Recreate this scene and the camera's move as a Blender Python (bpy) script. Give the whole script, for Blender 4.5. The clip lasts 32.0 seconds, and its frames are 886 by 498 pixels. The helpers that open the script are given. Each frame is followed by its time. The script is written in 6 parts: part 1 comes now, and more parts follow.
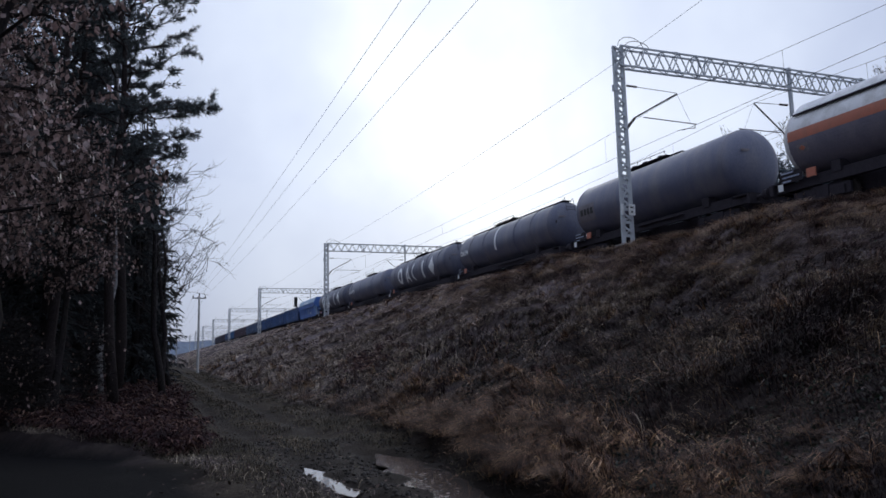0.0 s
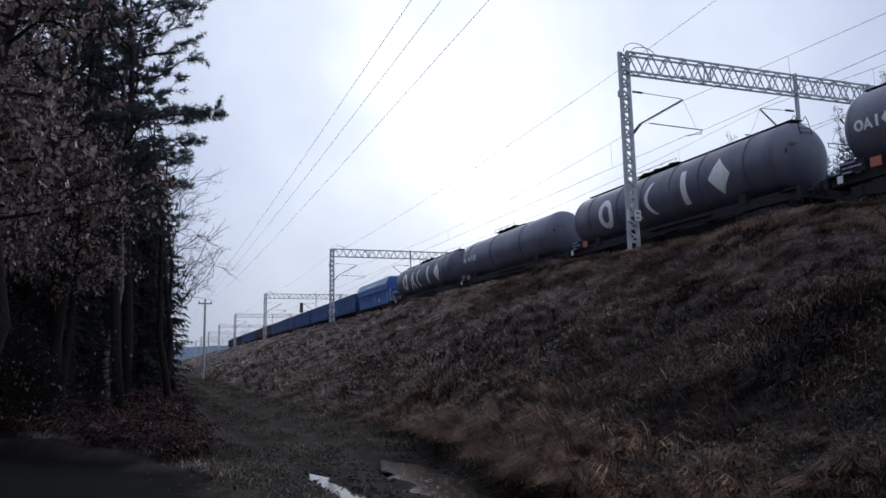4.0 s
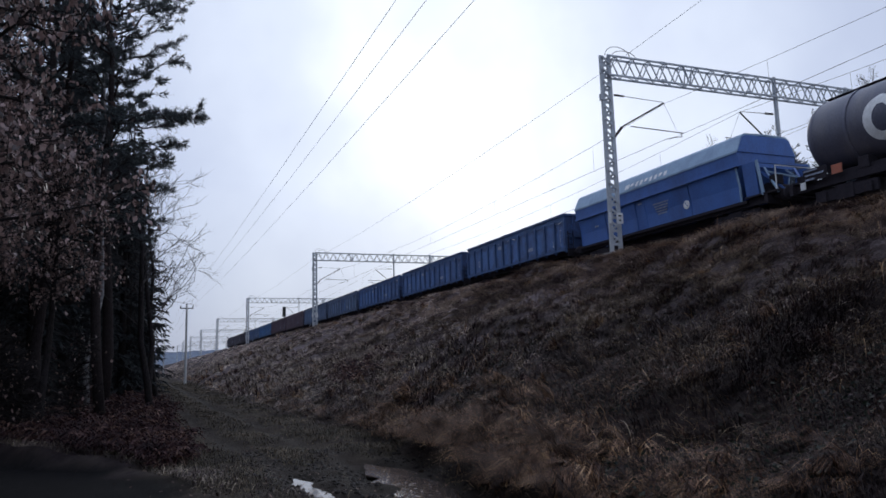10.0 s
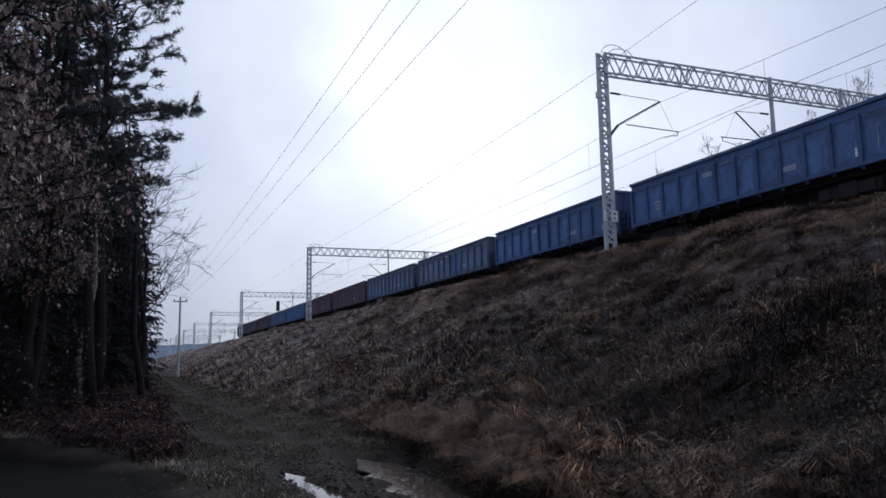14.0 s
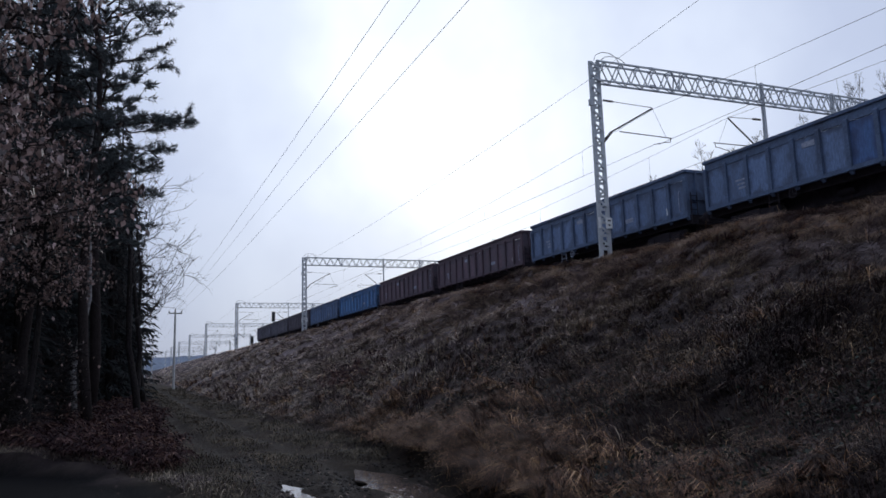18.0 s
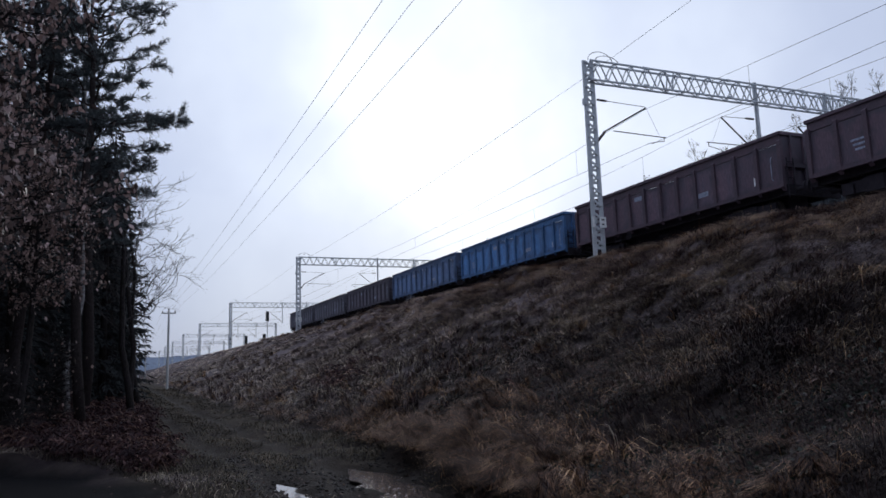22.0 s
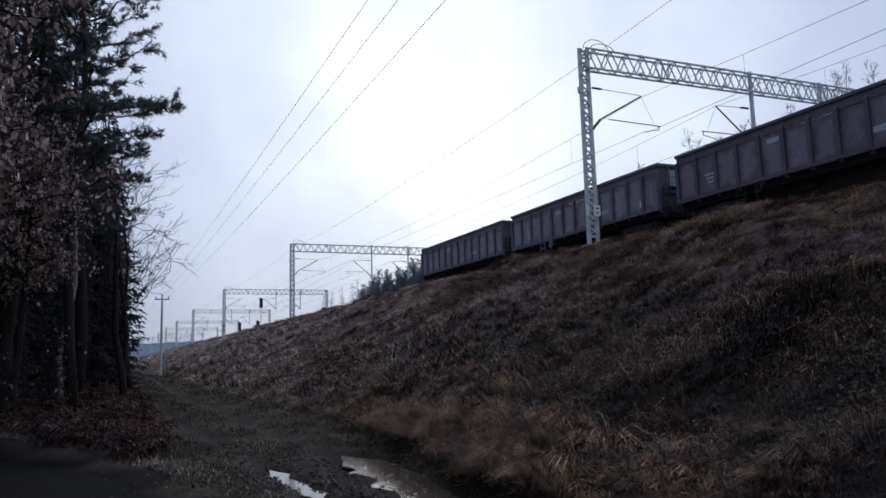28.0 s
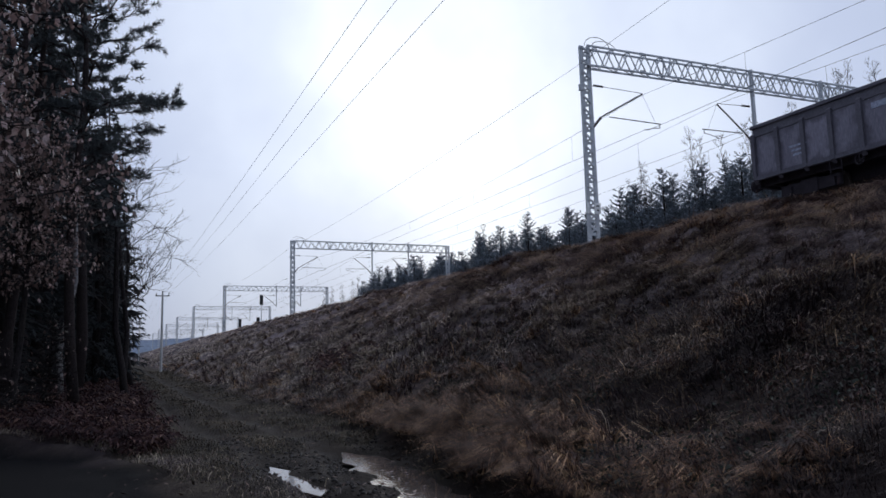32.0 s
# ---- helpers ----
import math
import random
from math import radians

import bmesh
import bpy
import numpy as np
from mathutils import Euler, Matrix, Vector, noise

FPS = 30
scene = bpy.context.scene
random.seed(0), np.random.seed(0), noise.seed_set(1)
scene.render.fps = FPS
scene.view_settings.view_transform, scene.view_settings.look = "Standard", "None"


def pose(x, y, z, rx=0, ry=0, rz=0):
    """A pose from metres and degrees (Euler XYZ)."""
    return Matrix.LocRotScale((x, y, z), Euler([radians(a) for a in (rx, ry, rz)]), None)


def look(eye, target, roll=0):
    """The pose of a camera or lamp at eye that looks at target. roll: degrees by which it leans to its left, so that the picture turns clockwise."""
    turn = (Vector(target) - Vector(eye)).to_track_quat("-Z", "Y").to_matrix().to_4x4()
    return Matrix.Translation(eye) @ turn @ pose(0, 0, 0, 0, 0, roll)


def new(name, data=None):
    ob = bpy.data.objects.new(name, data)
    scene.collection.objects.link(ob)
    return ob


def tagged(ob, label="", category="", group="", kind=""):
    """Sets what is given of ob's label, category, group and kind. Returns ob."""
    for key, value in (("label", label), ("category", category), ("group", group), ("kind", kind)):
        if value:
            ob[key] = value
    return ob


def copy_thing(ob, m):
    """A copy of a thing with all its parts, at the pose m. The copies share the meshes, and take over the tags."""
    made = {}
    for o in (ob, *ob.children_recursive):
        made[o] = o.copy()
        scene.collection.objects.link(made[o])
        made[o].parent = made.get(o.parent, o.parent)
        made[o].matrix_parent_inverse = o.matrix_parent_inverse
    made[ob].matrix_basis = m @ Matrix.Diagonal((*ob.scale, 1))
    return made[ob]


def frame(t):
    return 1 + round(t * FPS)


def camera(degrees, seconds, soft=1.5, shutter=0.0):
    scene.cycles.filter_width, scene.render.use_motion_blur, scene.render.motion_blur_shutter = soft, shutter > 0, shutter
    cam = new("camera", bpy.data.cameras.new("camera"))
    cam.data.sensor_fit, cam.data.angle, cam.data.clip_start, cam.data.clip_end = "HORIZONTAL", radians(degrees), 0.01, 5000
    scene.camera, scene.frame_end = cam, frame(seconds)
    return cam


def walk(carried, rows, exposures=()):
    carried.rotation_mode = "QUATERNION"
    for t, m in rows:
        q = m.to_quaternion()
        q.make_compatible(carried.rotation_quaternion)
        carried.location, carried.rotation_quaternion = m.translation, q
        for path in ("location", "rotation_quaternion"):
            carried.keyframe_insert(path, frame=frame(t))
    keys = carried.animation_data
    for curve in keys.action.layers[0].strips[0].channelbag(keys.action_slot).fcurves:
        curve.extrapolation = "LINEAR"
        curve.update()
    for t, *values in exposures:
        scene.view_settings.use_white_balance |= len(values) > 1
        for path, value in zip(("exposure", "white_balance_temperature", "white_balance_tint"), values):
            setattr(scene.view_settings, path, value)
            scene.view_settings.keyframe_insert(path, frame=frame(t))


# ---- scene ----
# the camera stands beside a forest road and is held by hand: it only turns
EYE = (0.0, 0.0, 1.73)
cam = camera(59.95, 32.0, soft=1.6)
PATH = [
    (0, -20.56, 8.10, 1.25), (0.5, -20.38, 7.94, 1.18), (1, -20.30, 7.99, 1.12), (1.5, -20.35, 7.98, 1.10),
    (2, -20.24, 8.00, 1.16), (2.5, -20.29, 8.09, 1.19), (3, -20.29, 8.25, 1.24), (3.5, -20.13, 8.46, 1.10),
    (5.5, -20.43, 8.58, 1.28), (6, -20.58, 8.53, 1.26), (6.5, -20.67, 8.48, 1.35), (7, -21.07, 8.95, 1.19),
    (7.5, -20.75, 9.14, 1.55), (8, -20.84, 9.08, 1.52), (8.5, -21.10, 8.86, 1.58), (9, -21.07, 8.68, 1.60),
    (9.5, -21.28, 8.60, 1.60), (10, -21.36, 8.75, 1.57), (10.5, -21.33, 9.06, 1.67), (11, -21.33, 9.05, 1.68),
    (11.5, -21.43, 8.92, 1.72), (12, -21.44, 8.96, 1.63), (12.5, -21.18, 8.73, 1.69), (13, -21.01, 8.41, 1.63),
    (13.5, -21.34, 8.45, 1.28), (14, -21.85, 8.44, 0.99), (14.5, -22.22, 8.50, 1.35), (16.5, -21.94, 8.74, 1.56),
    (17, -21.90, 8.88, 1.71), (17.5, -21.85, 8.97, 1.65), (18, -22.11, 9.08, 1.69), (18.5, -21.89, 9.22, 1.73),
    (19, -22.03, 9.23, 1.75), (19.5, -22.06, 9.07, 1.64), (20, -22.17, 9.19, 1.63), (20.5, -22.16, 9.39, 1.73),
    (21, -22.21, 9.40, 1.79), (21.5, -22.62, 9.45, 1.72), (22, -22.53, 9.02, 1.82), (22.5, -22.95, 9.08, 1.60),
    (23, -22.63, 9.09, 1.61), (23.5, -22.40, 9.18, 1.60), (24, -22.54, 9.12, 1.59), (24.5, -23.15, 9.12, 1.43),
    (25, -23.12, 8.97, 1.65), (25.5, -22.99, 8.80, 1.70), (27.5, -22.83, 8.08, 1.61), (28, -23.01, 8.08, 1.58),
    (28.5, -23.13, 8.03, 1.41), (29, -23.14, 7.79, 1.48), (29.5, -23.18, 7.93, 1.52), (30, -23.13, 7.90, 1.52),
    (30.5, -23.03, 7.85, 1.44), (31, -23.03, 7.68, 1.45), (31.5, -23.09, 7.75, 1.47), (32, -23.00, 7.88, 1.42),
]
walk(cam, [(t, pose(*EYE, 90 + pitch, roll, yaw)) for t, yaw, pitch, roll in PATH])

# ---- overcast daylight, the sun hidden in bright cloud ahead ----
SUN_AZ, SUN_EL = 25.0, 19.0
world = bpy.data.worlds.new("overcast")
scene.world = world
world.use_nodes = True
wn, wl = world.node_tree.nodes, world.node_tree.links
wn.clear()


def wnode(kind, **values):
    n = wn.new(kind)
    for k, v in values.items():
        if k.startswith("in_"):
            n.inputs[int(k[3:])].default_value = v
    return n


w_out = wnode("ShaderNodeOutputWorld")
w_co = wnode("ShaderNodeTexCoord")
w_sky = wnode("ShaderNodeTexSky")
w_sky.sky_type, w_sky.sun_disc = "NISHITA", False
w_sky.sun_elevation, w_sky.sun_rotation = radians(SUN_EL), radians(SUN_AZ)
w_bg_sky = wnode("ShaderNodeBackground", in_1=0.003)
wl.new(w_sky.outputs[0], w_bg_sky.inputs[0])
# cloud deck: glow round the hidden sun, soft billows
sun_dir = Vector((math.sin(radians(SUN_AZ)) * math.cos(radians(SUN_EL)), math.cos(radians(SUN_AZ)) * math.cos(radians(SUN_EL)), math.sin(radians(SUN_EL))))
w_dot = wnode("ShaderNodeVectorMath")
w_dot.operation = "DOT_PRODUCT"
w_dot.inputs[1].default_value = sun_dir
wl.new(w_co.outputs["Generated"], w_dot.inputs[0])
w_n1 = wnode("ShaderNodeTexNoise")
w_n1.inputs["Scale"].default_value, w_n1.inputs["Detail"].default_value, w_n1.inputs["Roughness"].default_value = 2.6, 5, 0.5
wl.new(w_co.outputs["Generated"], w_n1.inputs["Vector"])
w_add = wnode("ShaderNodeMath")
w_add.operation = "MULTIPLY_ADD"
w_add.inputs[1].default_value = 0.19
wl.new(w_n1.outputs[0], w_add.inputs[0])
w_scl = wnode("ShaderNodeMath", in_1=0.815)
w_scl.operation = "MULTIPLY"
wl.new(w_dot.outputs["Value"], w_scl.inputs[0])
wl.new(w_scl.outputs[0], w_add.inputs[2])
w_ramp = wnode("ShaderNodeValToRGB")
wl.new(w_add.outputs[0], w_ramp.inputs[0])
els = w_ramp.color_ramp.elements
els[0].position, els[0].color = 0.0, (0.435, 0.515, 0.70, 1)
els[1].position, els[1].color = 0.925, (1.06, 1.13, 1.22, 1)
for pos, col in ((0.475, (0.445, 0.515, 0.70, 1)), (0.74, (0.455, 0.53, 0.71, 1)), (0.82, (0.54, 0.615, 0.81, 1)), (0.88, (0.77, 0.855, 1.03, 1))):
    e = els.new(pos)
    e.color = col
w_bg = wnode("ShaderNodeBackground", in_1=1.0)
wl.new(w_ramp.outputs[0], w_bg.inputs[0])
# overcast is dimmer towards the horizon
w_xyz = wnode("ShaderNodeSeparateXYZ")
wl.new(w_co.outputs["Generated"], w_xyz.inputs[0])
w_low = wnode("ShaderNodeMapRange", in_1=0.0, in_2=0.24, in_3=0.70, in_4=1.0)
wl.new(w_xyz.outputs[2], w_low.inputs[0])
# and brightest overhead
w_high = wnode("ShaderNodeMapRange", in_1=0.46, in_2=1.0, in_3=1.0, in_4=2.1)
wl.new(w_xyz.outputs[2], w_high.inputs[0])
w_lum = wnode("ShaderNodeMath")
w_lum.operation = "MULTIPLY"
wl.new(w_low.outputs[0], w_lum.inputs[0])
wl.new(w_high.outputs[0], w_lum.inputs[1])
wl.new(w_lum.outputs[0], w_bg.inputs[1])
w_sum = wnode("ShaderNodeAddShader")
wl.new(w_bg.outputs[0], w_sum.inputs[0])
wl.new(w_bg_sky.outputs[0], w_sum.inputs[1])
wl.new(w_sum.outputs[0], w_out.inputs[0])

sun = new("sun", bpy.data.lights.new("sun", "SUN"))
sun.data.energy, sun.data.angle, sun.data.color = 0.3, radians(25), (1.0, 0.97, 0.93)
sun.matrix_world = look(sun_dir * 50, (0, 0, 0))
scene.view_settings.exposure = 0.0


# ---- helpers for building ----
class Solid:
    """Collects faces of one mesh."""

    def __init__(self):
        self.v, self.f, self.weld = [], [], False

    def box(self, c, s, m=None):
        i = len(self.v)
        for dx in (-0.5, 0.5):
            for dy in (-0.5, 0.5):
                for dz in (-0.5, 0.5):
                    p = Vector((c[0] + dx * s[0], c[1] + dy * s[1], c[2] + dz * s[2]))
                    self.v.append(tuple(m @ p) if m else tuple(p))
        self.f += [tuple(i + k for k in q) for q in ((0, 1, 3, 2), (4, 6, 7, 5), (0, 4, 5, 1), (2, 3, 7, 6), (0, 2, 6, 4), (1, 5, 7, 3))]
        return self

    def bar(self, a, b, w, h=None):
        a, b = Vector(a), Vector(b)
        d = b - a
        m = Matrix.Translation((a + b) / 2) @ d.to_track_quat("Y", "Z").to_matrix().to_4x4()
        return self.box((0, 0, 0), (w, d.length, h or w), m)

    def tube(self, a, b, r, r2=None, n=8, caps=True):
        a, b = Vector(a), Vector(b)
        d = (b - a).normalized()
        u = d.orthogonal().normalized()
        w = d.cross(u)
        i = len(self.v)
        r2 = r if r2 is None else r2
        for p, q in ((a, r), (b, r2)):
            for k in range(n):
                t = 2 * math.pi * k / n
                self.v.append(tuple(p + (u * math.cos(t) + w * math.sin(t)) * q))
        for k in range(n):
            j = (k + 1) % n
            self.f.append((i + k, i + j, i + n + j, i + n + k))
        if caps:
            self.f.append(tuple(i + k for k in reversed(range(n))))
            self.f.append(tuple(i + n + k for k in range(n)))
        return self

    def path(self, pts, radii, n=6):
        """A bent tapering tube through pts."""
        pts = [Vector(p) for p in pts]
        i = len(self.v)
        u = (pts[1] - pts[0]).orthogonal().normalized()
        for k, p in enumerate(pts):
            d = (pts[min(k + 1, len(pts) - 1)] - pts[max(k - 1, 0)]).normalized()
            u = (u - d * u.dot(d)).normalized()
            w = d.cross(u)
            for s in range(n):
                t = 2 * math.pi * s / n
                self.v.append(tuple(p + (u * math.cos(t) + w * math.sin(t)) * radii[k]))
        for k in range(len(pts) - 1):
            for s in range(n):
                j = (s + 1) % n
                self.f.append((i + k * n + s, i + k * n + j, i + (k + 1) * n + j, i + (k + 1) * n + s))
        self.f.append(tuple(i + s for s in reversed(range(n))))
        self.f.append(tuple(i + (len(pts) - 1) * n + s for s in range(n)))
        return self

    def prism(self, outline, y0, y1):
        """An outline in x and z, drawn along y."""
        i, n = len(self.v), len(outline)
        for y in (y0, y1):
            self.v += [(x, y, z) for x, z in outline]
        for k in range(n):
            j = (k + 1) % n
            self.f.append((i + k, i + j, i + n + j, i + n + k))
        self.f.append(tuple(i + k for k in reversed(range(n))))
        self.f.append(tuple(i + n + k for k in range(n)))
        return self

    def mesh(self, name, material, smooth=False):
        me = bpy.data.meshes.new(name)
        me.from_pydata(self.v, [], self.f)
        bm = bmesh.new()
        bm.from_mesh(me)
        if self.weld:
            bmesh.ops.remove_doubles(bm, verts=bm.verts, dist=0.0005)
        bmesh.ops.recalc_face_normals(bm, faces=bm.faces)
        bm.to_mesh(me)
        bm.free()
        if smooth:
            me.shade_smooth()
        me.materials.append(material)
        return me


def mesh_np(name, verts, faces, material):
    """A mesh from arrays: verts (n, 3), faces (m, k)."""
    me = bpy.data.meshes.new(name)
    m, k = faces.shape
    me.vertices.add(len(verts))
    me.vertices.foreach_set("co", np.ascontiguousarray(verts, dtype=np.float32).ravel())
    me.loops.add(m * k)
    me.loops.foreach_set("vertex_index", np.ascontiguousarray(faces, dtype=np.int32).ravel())
    me.polygons.add(m)
    me.polygons.foreach_set("loop_start", np.arange(0, m * k, k, dtype=np.int32))
    me.polygons.foreach_set("loop_total", np.full(m, k, dtype=np.int32))
    me.update(calc_edges=True)
    me.validate()
    me.materials.append(material)
    return me


def thing(name, label, category, group="", kind=""):
    ob = new(name)
    ob.empty_display_size = 0.2
    return tagged(ob, label, category, group, kind)


def part(name, solid, material, parent, label="", smooth=False):
    me = solid if isinstance(solid, bpy.types.Mesh) else solid.mesh(name, material, smooth)
    ob = new(name, me)
    ob.parent = parent
    return tagged(ob, label) if label else ob


def place(ob, x, y, z, rz=0):
    ob.matrix_basis = pose(x, y, z, 0, 0, rz)
    return ob


# ---- materials ----
def material(name, color, rough=0.8, metal=0.0, vary=0.25, scale=6.0, fine=40.0, bump=0.2, stain=None, stain_amount=0.5, island=0.0, each=0.0, stretch=(1, 1, 1), spec=0.5, trans=0.0):
    """A surface with stains (coarse), grain (fine), relief and per-piece variation."""
    mt = bpy.data.materials.new(name)
    mt.use_nodes = True
    nt = mt.node_tree
    n, l = nt.nodes, nt.links
    b = n["Principled BSDF"]
    b.inputs["Roughness"].default_value, b.inputs["Metallic"].default_value = rough, metal
    b.inputs["Specular IOR Level"].default_value = spec
    co = n.new("ShaderNodeTexCoord")
    mp = n.new("ShaderNodeMapping")
    mp.inputs["Scale"].default_value = stretch
    l.new(co.outputs["Object"], mp.inputs[0])
    n1, n2 = n.new("ShaderNodeTexNoise"), n.new("ShaderNodeTexNoise")
    for q, s in ((n1, scale), (n2, fine)):
        q.inputs["Scale"].default_value, q.inputs["Detail"].default_value, q.inputs["Roughness"].default_value = s, 5, 0.6
        l.new(mp.outputs[0], q.inputs["Vector"])
    mix = n.new("ShaderNodeMix")
    mix.data_type = "RGBA"
    ramp = n.new("ShaderNodeMapRange")
    ramp.inputs[1].default_value, ramp.inputs[2].default_value, ramp.inputs[4].default_value = 0.42, 0.68, stain_amount
    l.new(n1.outputs[0], ramp.inputs[0])
    l.new(ramp.outputs[0], mix.inputs[0])
    mix.inputs[6].default_value = (*color, 1)
    mix.inputs[7].default_value = (*(stain or tuple(c * 0.55 for c in color)), 1)
    hsv = n.new("ShaderNodeHueSaturation")
    l.new(mix.outputs[2], hsv.inputs["Color"])
    val = n.new("ShaderNodeMapRange")
    val.inputs[1].default_value, val.inputs[2].default_value = 0.3, 0.7
    val.inputs[3].default_value, val.inputs[4].default_value = 1 - vary, 1 + vary
    l.new(n2.outputs[0], val.inputs[0])
    last = val.outputs[0]
    for amount, kind, socket in ((island, "ShaderNodeNewGeometry", "Random Per Island"), (each, "ShaderNodeObjectInfo", "Random")):
        if amount:
            src = n.new(kind)
            r = n.new("ShaderNodeMapRange")
            r.inputs[3].default_value, r.inputs[4].default_value = 1 - amount, 1 + amount
            l.new(src.outputs[socket], r.inputs[0])
            mu = n.new("ShaderNodeMath")
            mu.operation = "MULTIPLY"
            l.new(last, mu.inputs[0])
            l.new(r.outputs[0], mu.inputs[1])
            last = mu.outputs[0]
    l.new(last, hsv.inputs["Value"])
    l.new(hsv.outputs[0], b.inputs["Base Color"])
    if bump:
        bp = n.new("ShaderNodeBump")
        bp.inputs["Strength"].default_value, bp.inputs["Distance"].default_value = bump, 0.02
        l.new(n2.outputs[0], bp.inputs["Height"])
        l.new(bp.outputs[0], b.inputs["Normal"])
    if trans:
        tr = n.new("ShaderNodeBsdfTranslucent")
        l.new(hsv.outputs[0], tr.inputs[0])
        ms = n.new("ShaderNodeMixShader")
        ms.inputs[0].default_value = trans
        out = n["Material Output"]
        l.new(b.outputs[0], ms.inputs[1])
        l.new(tr.outputs[0], ms.inputs[2])
        l.new(ms.outputs[0], out.inputs[0])
    return mt


GALV = material("galvanised steel", (0.44, 0.46, 0.48), 0.6, 0.1, 0.15, 3, 30, 0.1, (0.32, 0.33, 0.34), 0.6)
STEEL_DARK = material("dark steel", (0.05, 0.05, 0.055), 0.6, 0.4, 0.2)
WIRE = material("weathered copper wire", (0.06, 0.06, 0.06), 0.6, 0.6, 0.1)
PORCELAIN = material("brown porcelain", (0.05, 0.03, 0.025), 0.25, 0, 0.2)
PLATE = material("white enamel plate", (0.7, 0.7, 0.68), 0.5, 0, 0.1)
BLACKBAR = material("black paint", (0.02, 0.02, 0.02), 0.6)
RAIL = material("rusty rail", (0.10, 0.06, 0.045), 0.6, 0.6, 0.3)
BALLAST = material("ballast stone", (0.24, 0.225, 0.22), 0.95, 0, 0.5, 4, 18, 1.0, (0.09, 0.075, 0.06), 0.7)
UNDER = material("grimy underframe", (0.036, 0.031, 0.037), 0.9, 0.0, 0.3, 5, 30, 0.3, spec=0.1)
WHEEL = material("wheel steel", (0.06, 0.05, 0.045), 0.6, 0.6, 0.2)
WHITE = material("white paint", (0.75, 0.75, 0.74), 0.55, 0, 0.15, 4, 40, 0.1, (0.45, 0.44, 0.42), 0.5)
ORANGE = material("orange paint", (0.38, 0.11, 0.06), 0.5, 0, 0.15, 4, 40, 0.1, (0.25, 0.10, 0.06), 0.6)
LIGHT_GREY = material("light grey tank paint", (0.58, 0.57, 0.57), 0.45, 0.1, 0.12, 2, 40, 0.1, (0.26, 0.24, 0.22), 0.6)
TANK = material("sooty black tank", (0.078, 0.082, 0.122), 0.45, 0.1, 0.25, 0.9, 30, 0.1, (0.135, 0.125, 0.14), 0.8, each=0.2, stretch=(1, 1.4, 0.35))
HOPPER_BLUE = material("blue hopper paint", (0.052, 0.132, 0.38), 0.5, 0.0, 0.2, 0.9, 24, 0.1, (0.045, 0.088, 0.225), 0.75, stretch=(1, 1, 0.6))
HOPPER_ROOF = material("pale hopper roof", (0.235, 0.34, 0.46), 0.55, 0.0, 0.15, 1.4, 24, 0.1, (0.15, 0.225, 0.33), 0.75)
POLE_WOOD = material("grey weathered pole", (0.55, 0.54, 0.52), 0.9, 0, 0.25, 3, 30, 0.4, (0.2, 0.19, 0.18), 0.6, stretch=(4, 4, 0.3))
BARK_PINE = material("pine bark", (0.036, 0.028, 0.028), 0.95, 0, 0.4, 2, 22, 1.0, (0.036, 0.028, 0.025), 0.8, stretch=(2, 2, 0.5), spec=0.1)
BARK_DARK = material("dark bark", (0.028, 0.023, 0.024), 0.98, 0, 0.5, 2, 16, 1.0, (0.034, 0.03, 0.024), 0.8, stretch=(2, 2, 0.5), spec=0.1)
BARK_BIRCH = material("birch bark", (0.32, 0.305, 0.30), 0.8, 0, 0.2, 5.0, 20, 0.4, (0.06, 0.05, 0.05), 0.95, stretch=(1, 1, 1.6))
TWIG = material("bare twigs", (0.045, 0.038, 0.036), 0.9, 0, 0.2)
NEEDLE = material("pine needles", (0.068, 0.080, 0.086), 0.7, 0, 0.3, 1.5, 20, 0, (0.08, 0.085, 0.08), 0.5, island=0.35, spec=0.3, trans=0.25)
# needles beyond the tracks: distance haze painted in as a paler, bluer green
HAZE_NEEDLE = material("young needles paled by haze", (0.165, 0.195, 0.225), 0.7, 0, 0.3, 1.5, 20, 0, (0.16, 0.175, 0.19), 0.5, island=0.35, spec=0.3)
NEEDLE_SPRUCE = material("spruce needles", (0.036, 0.041, 0.043), 0.8, 0, 0.3, 1.5, 20, 0, (0.040, 0.034, 0.033), 0.5, island=0.35, spec=0.1, trans=0.2)
DRY_LEAF = material("dry brown leaves", (0.27, 0.185, 0.165), 0.42, 0, 0.25, 1.0, 12, 0, (0.075, 0.046, 0.046), 0.9, island=0.85, spec=0.5, trans=0.3)


RIB_SHADE = {}


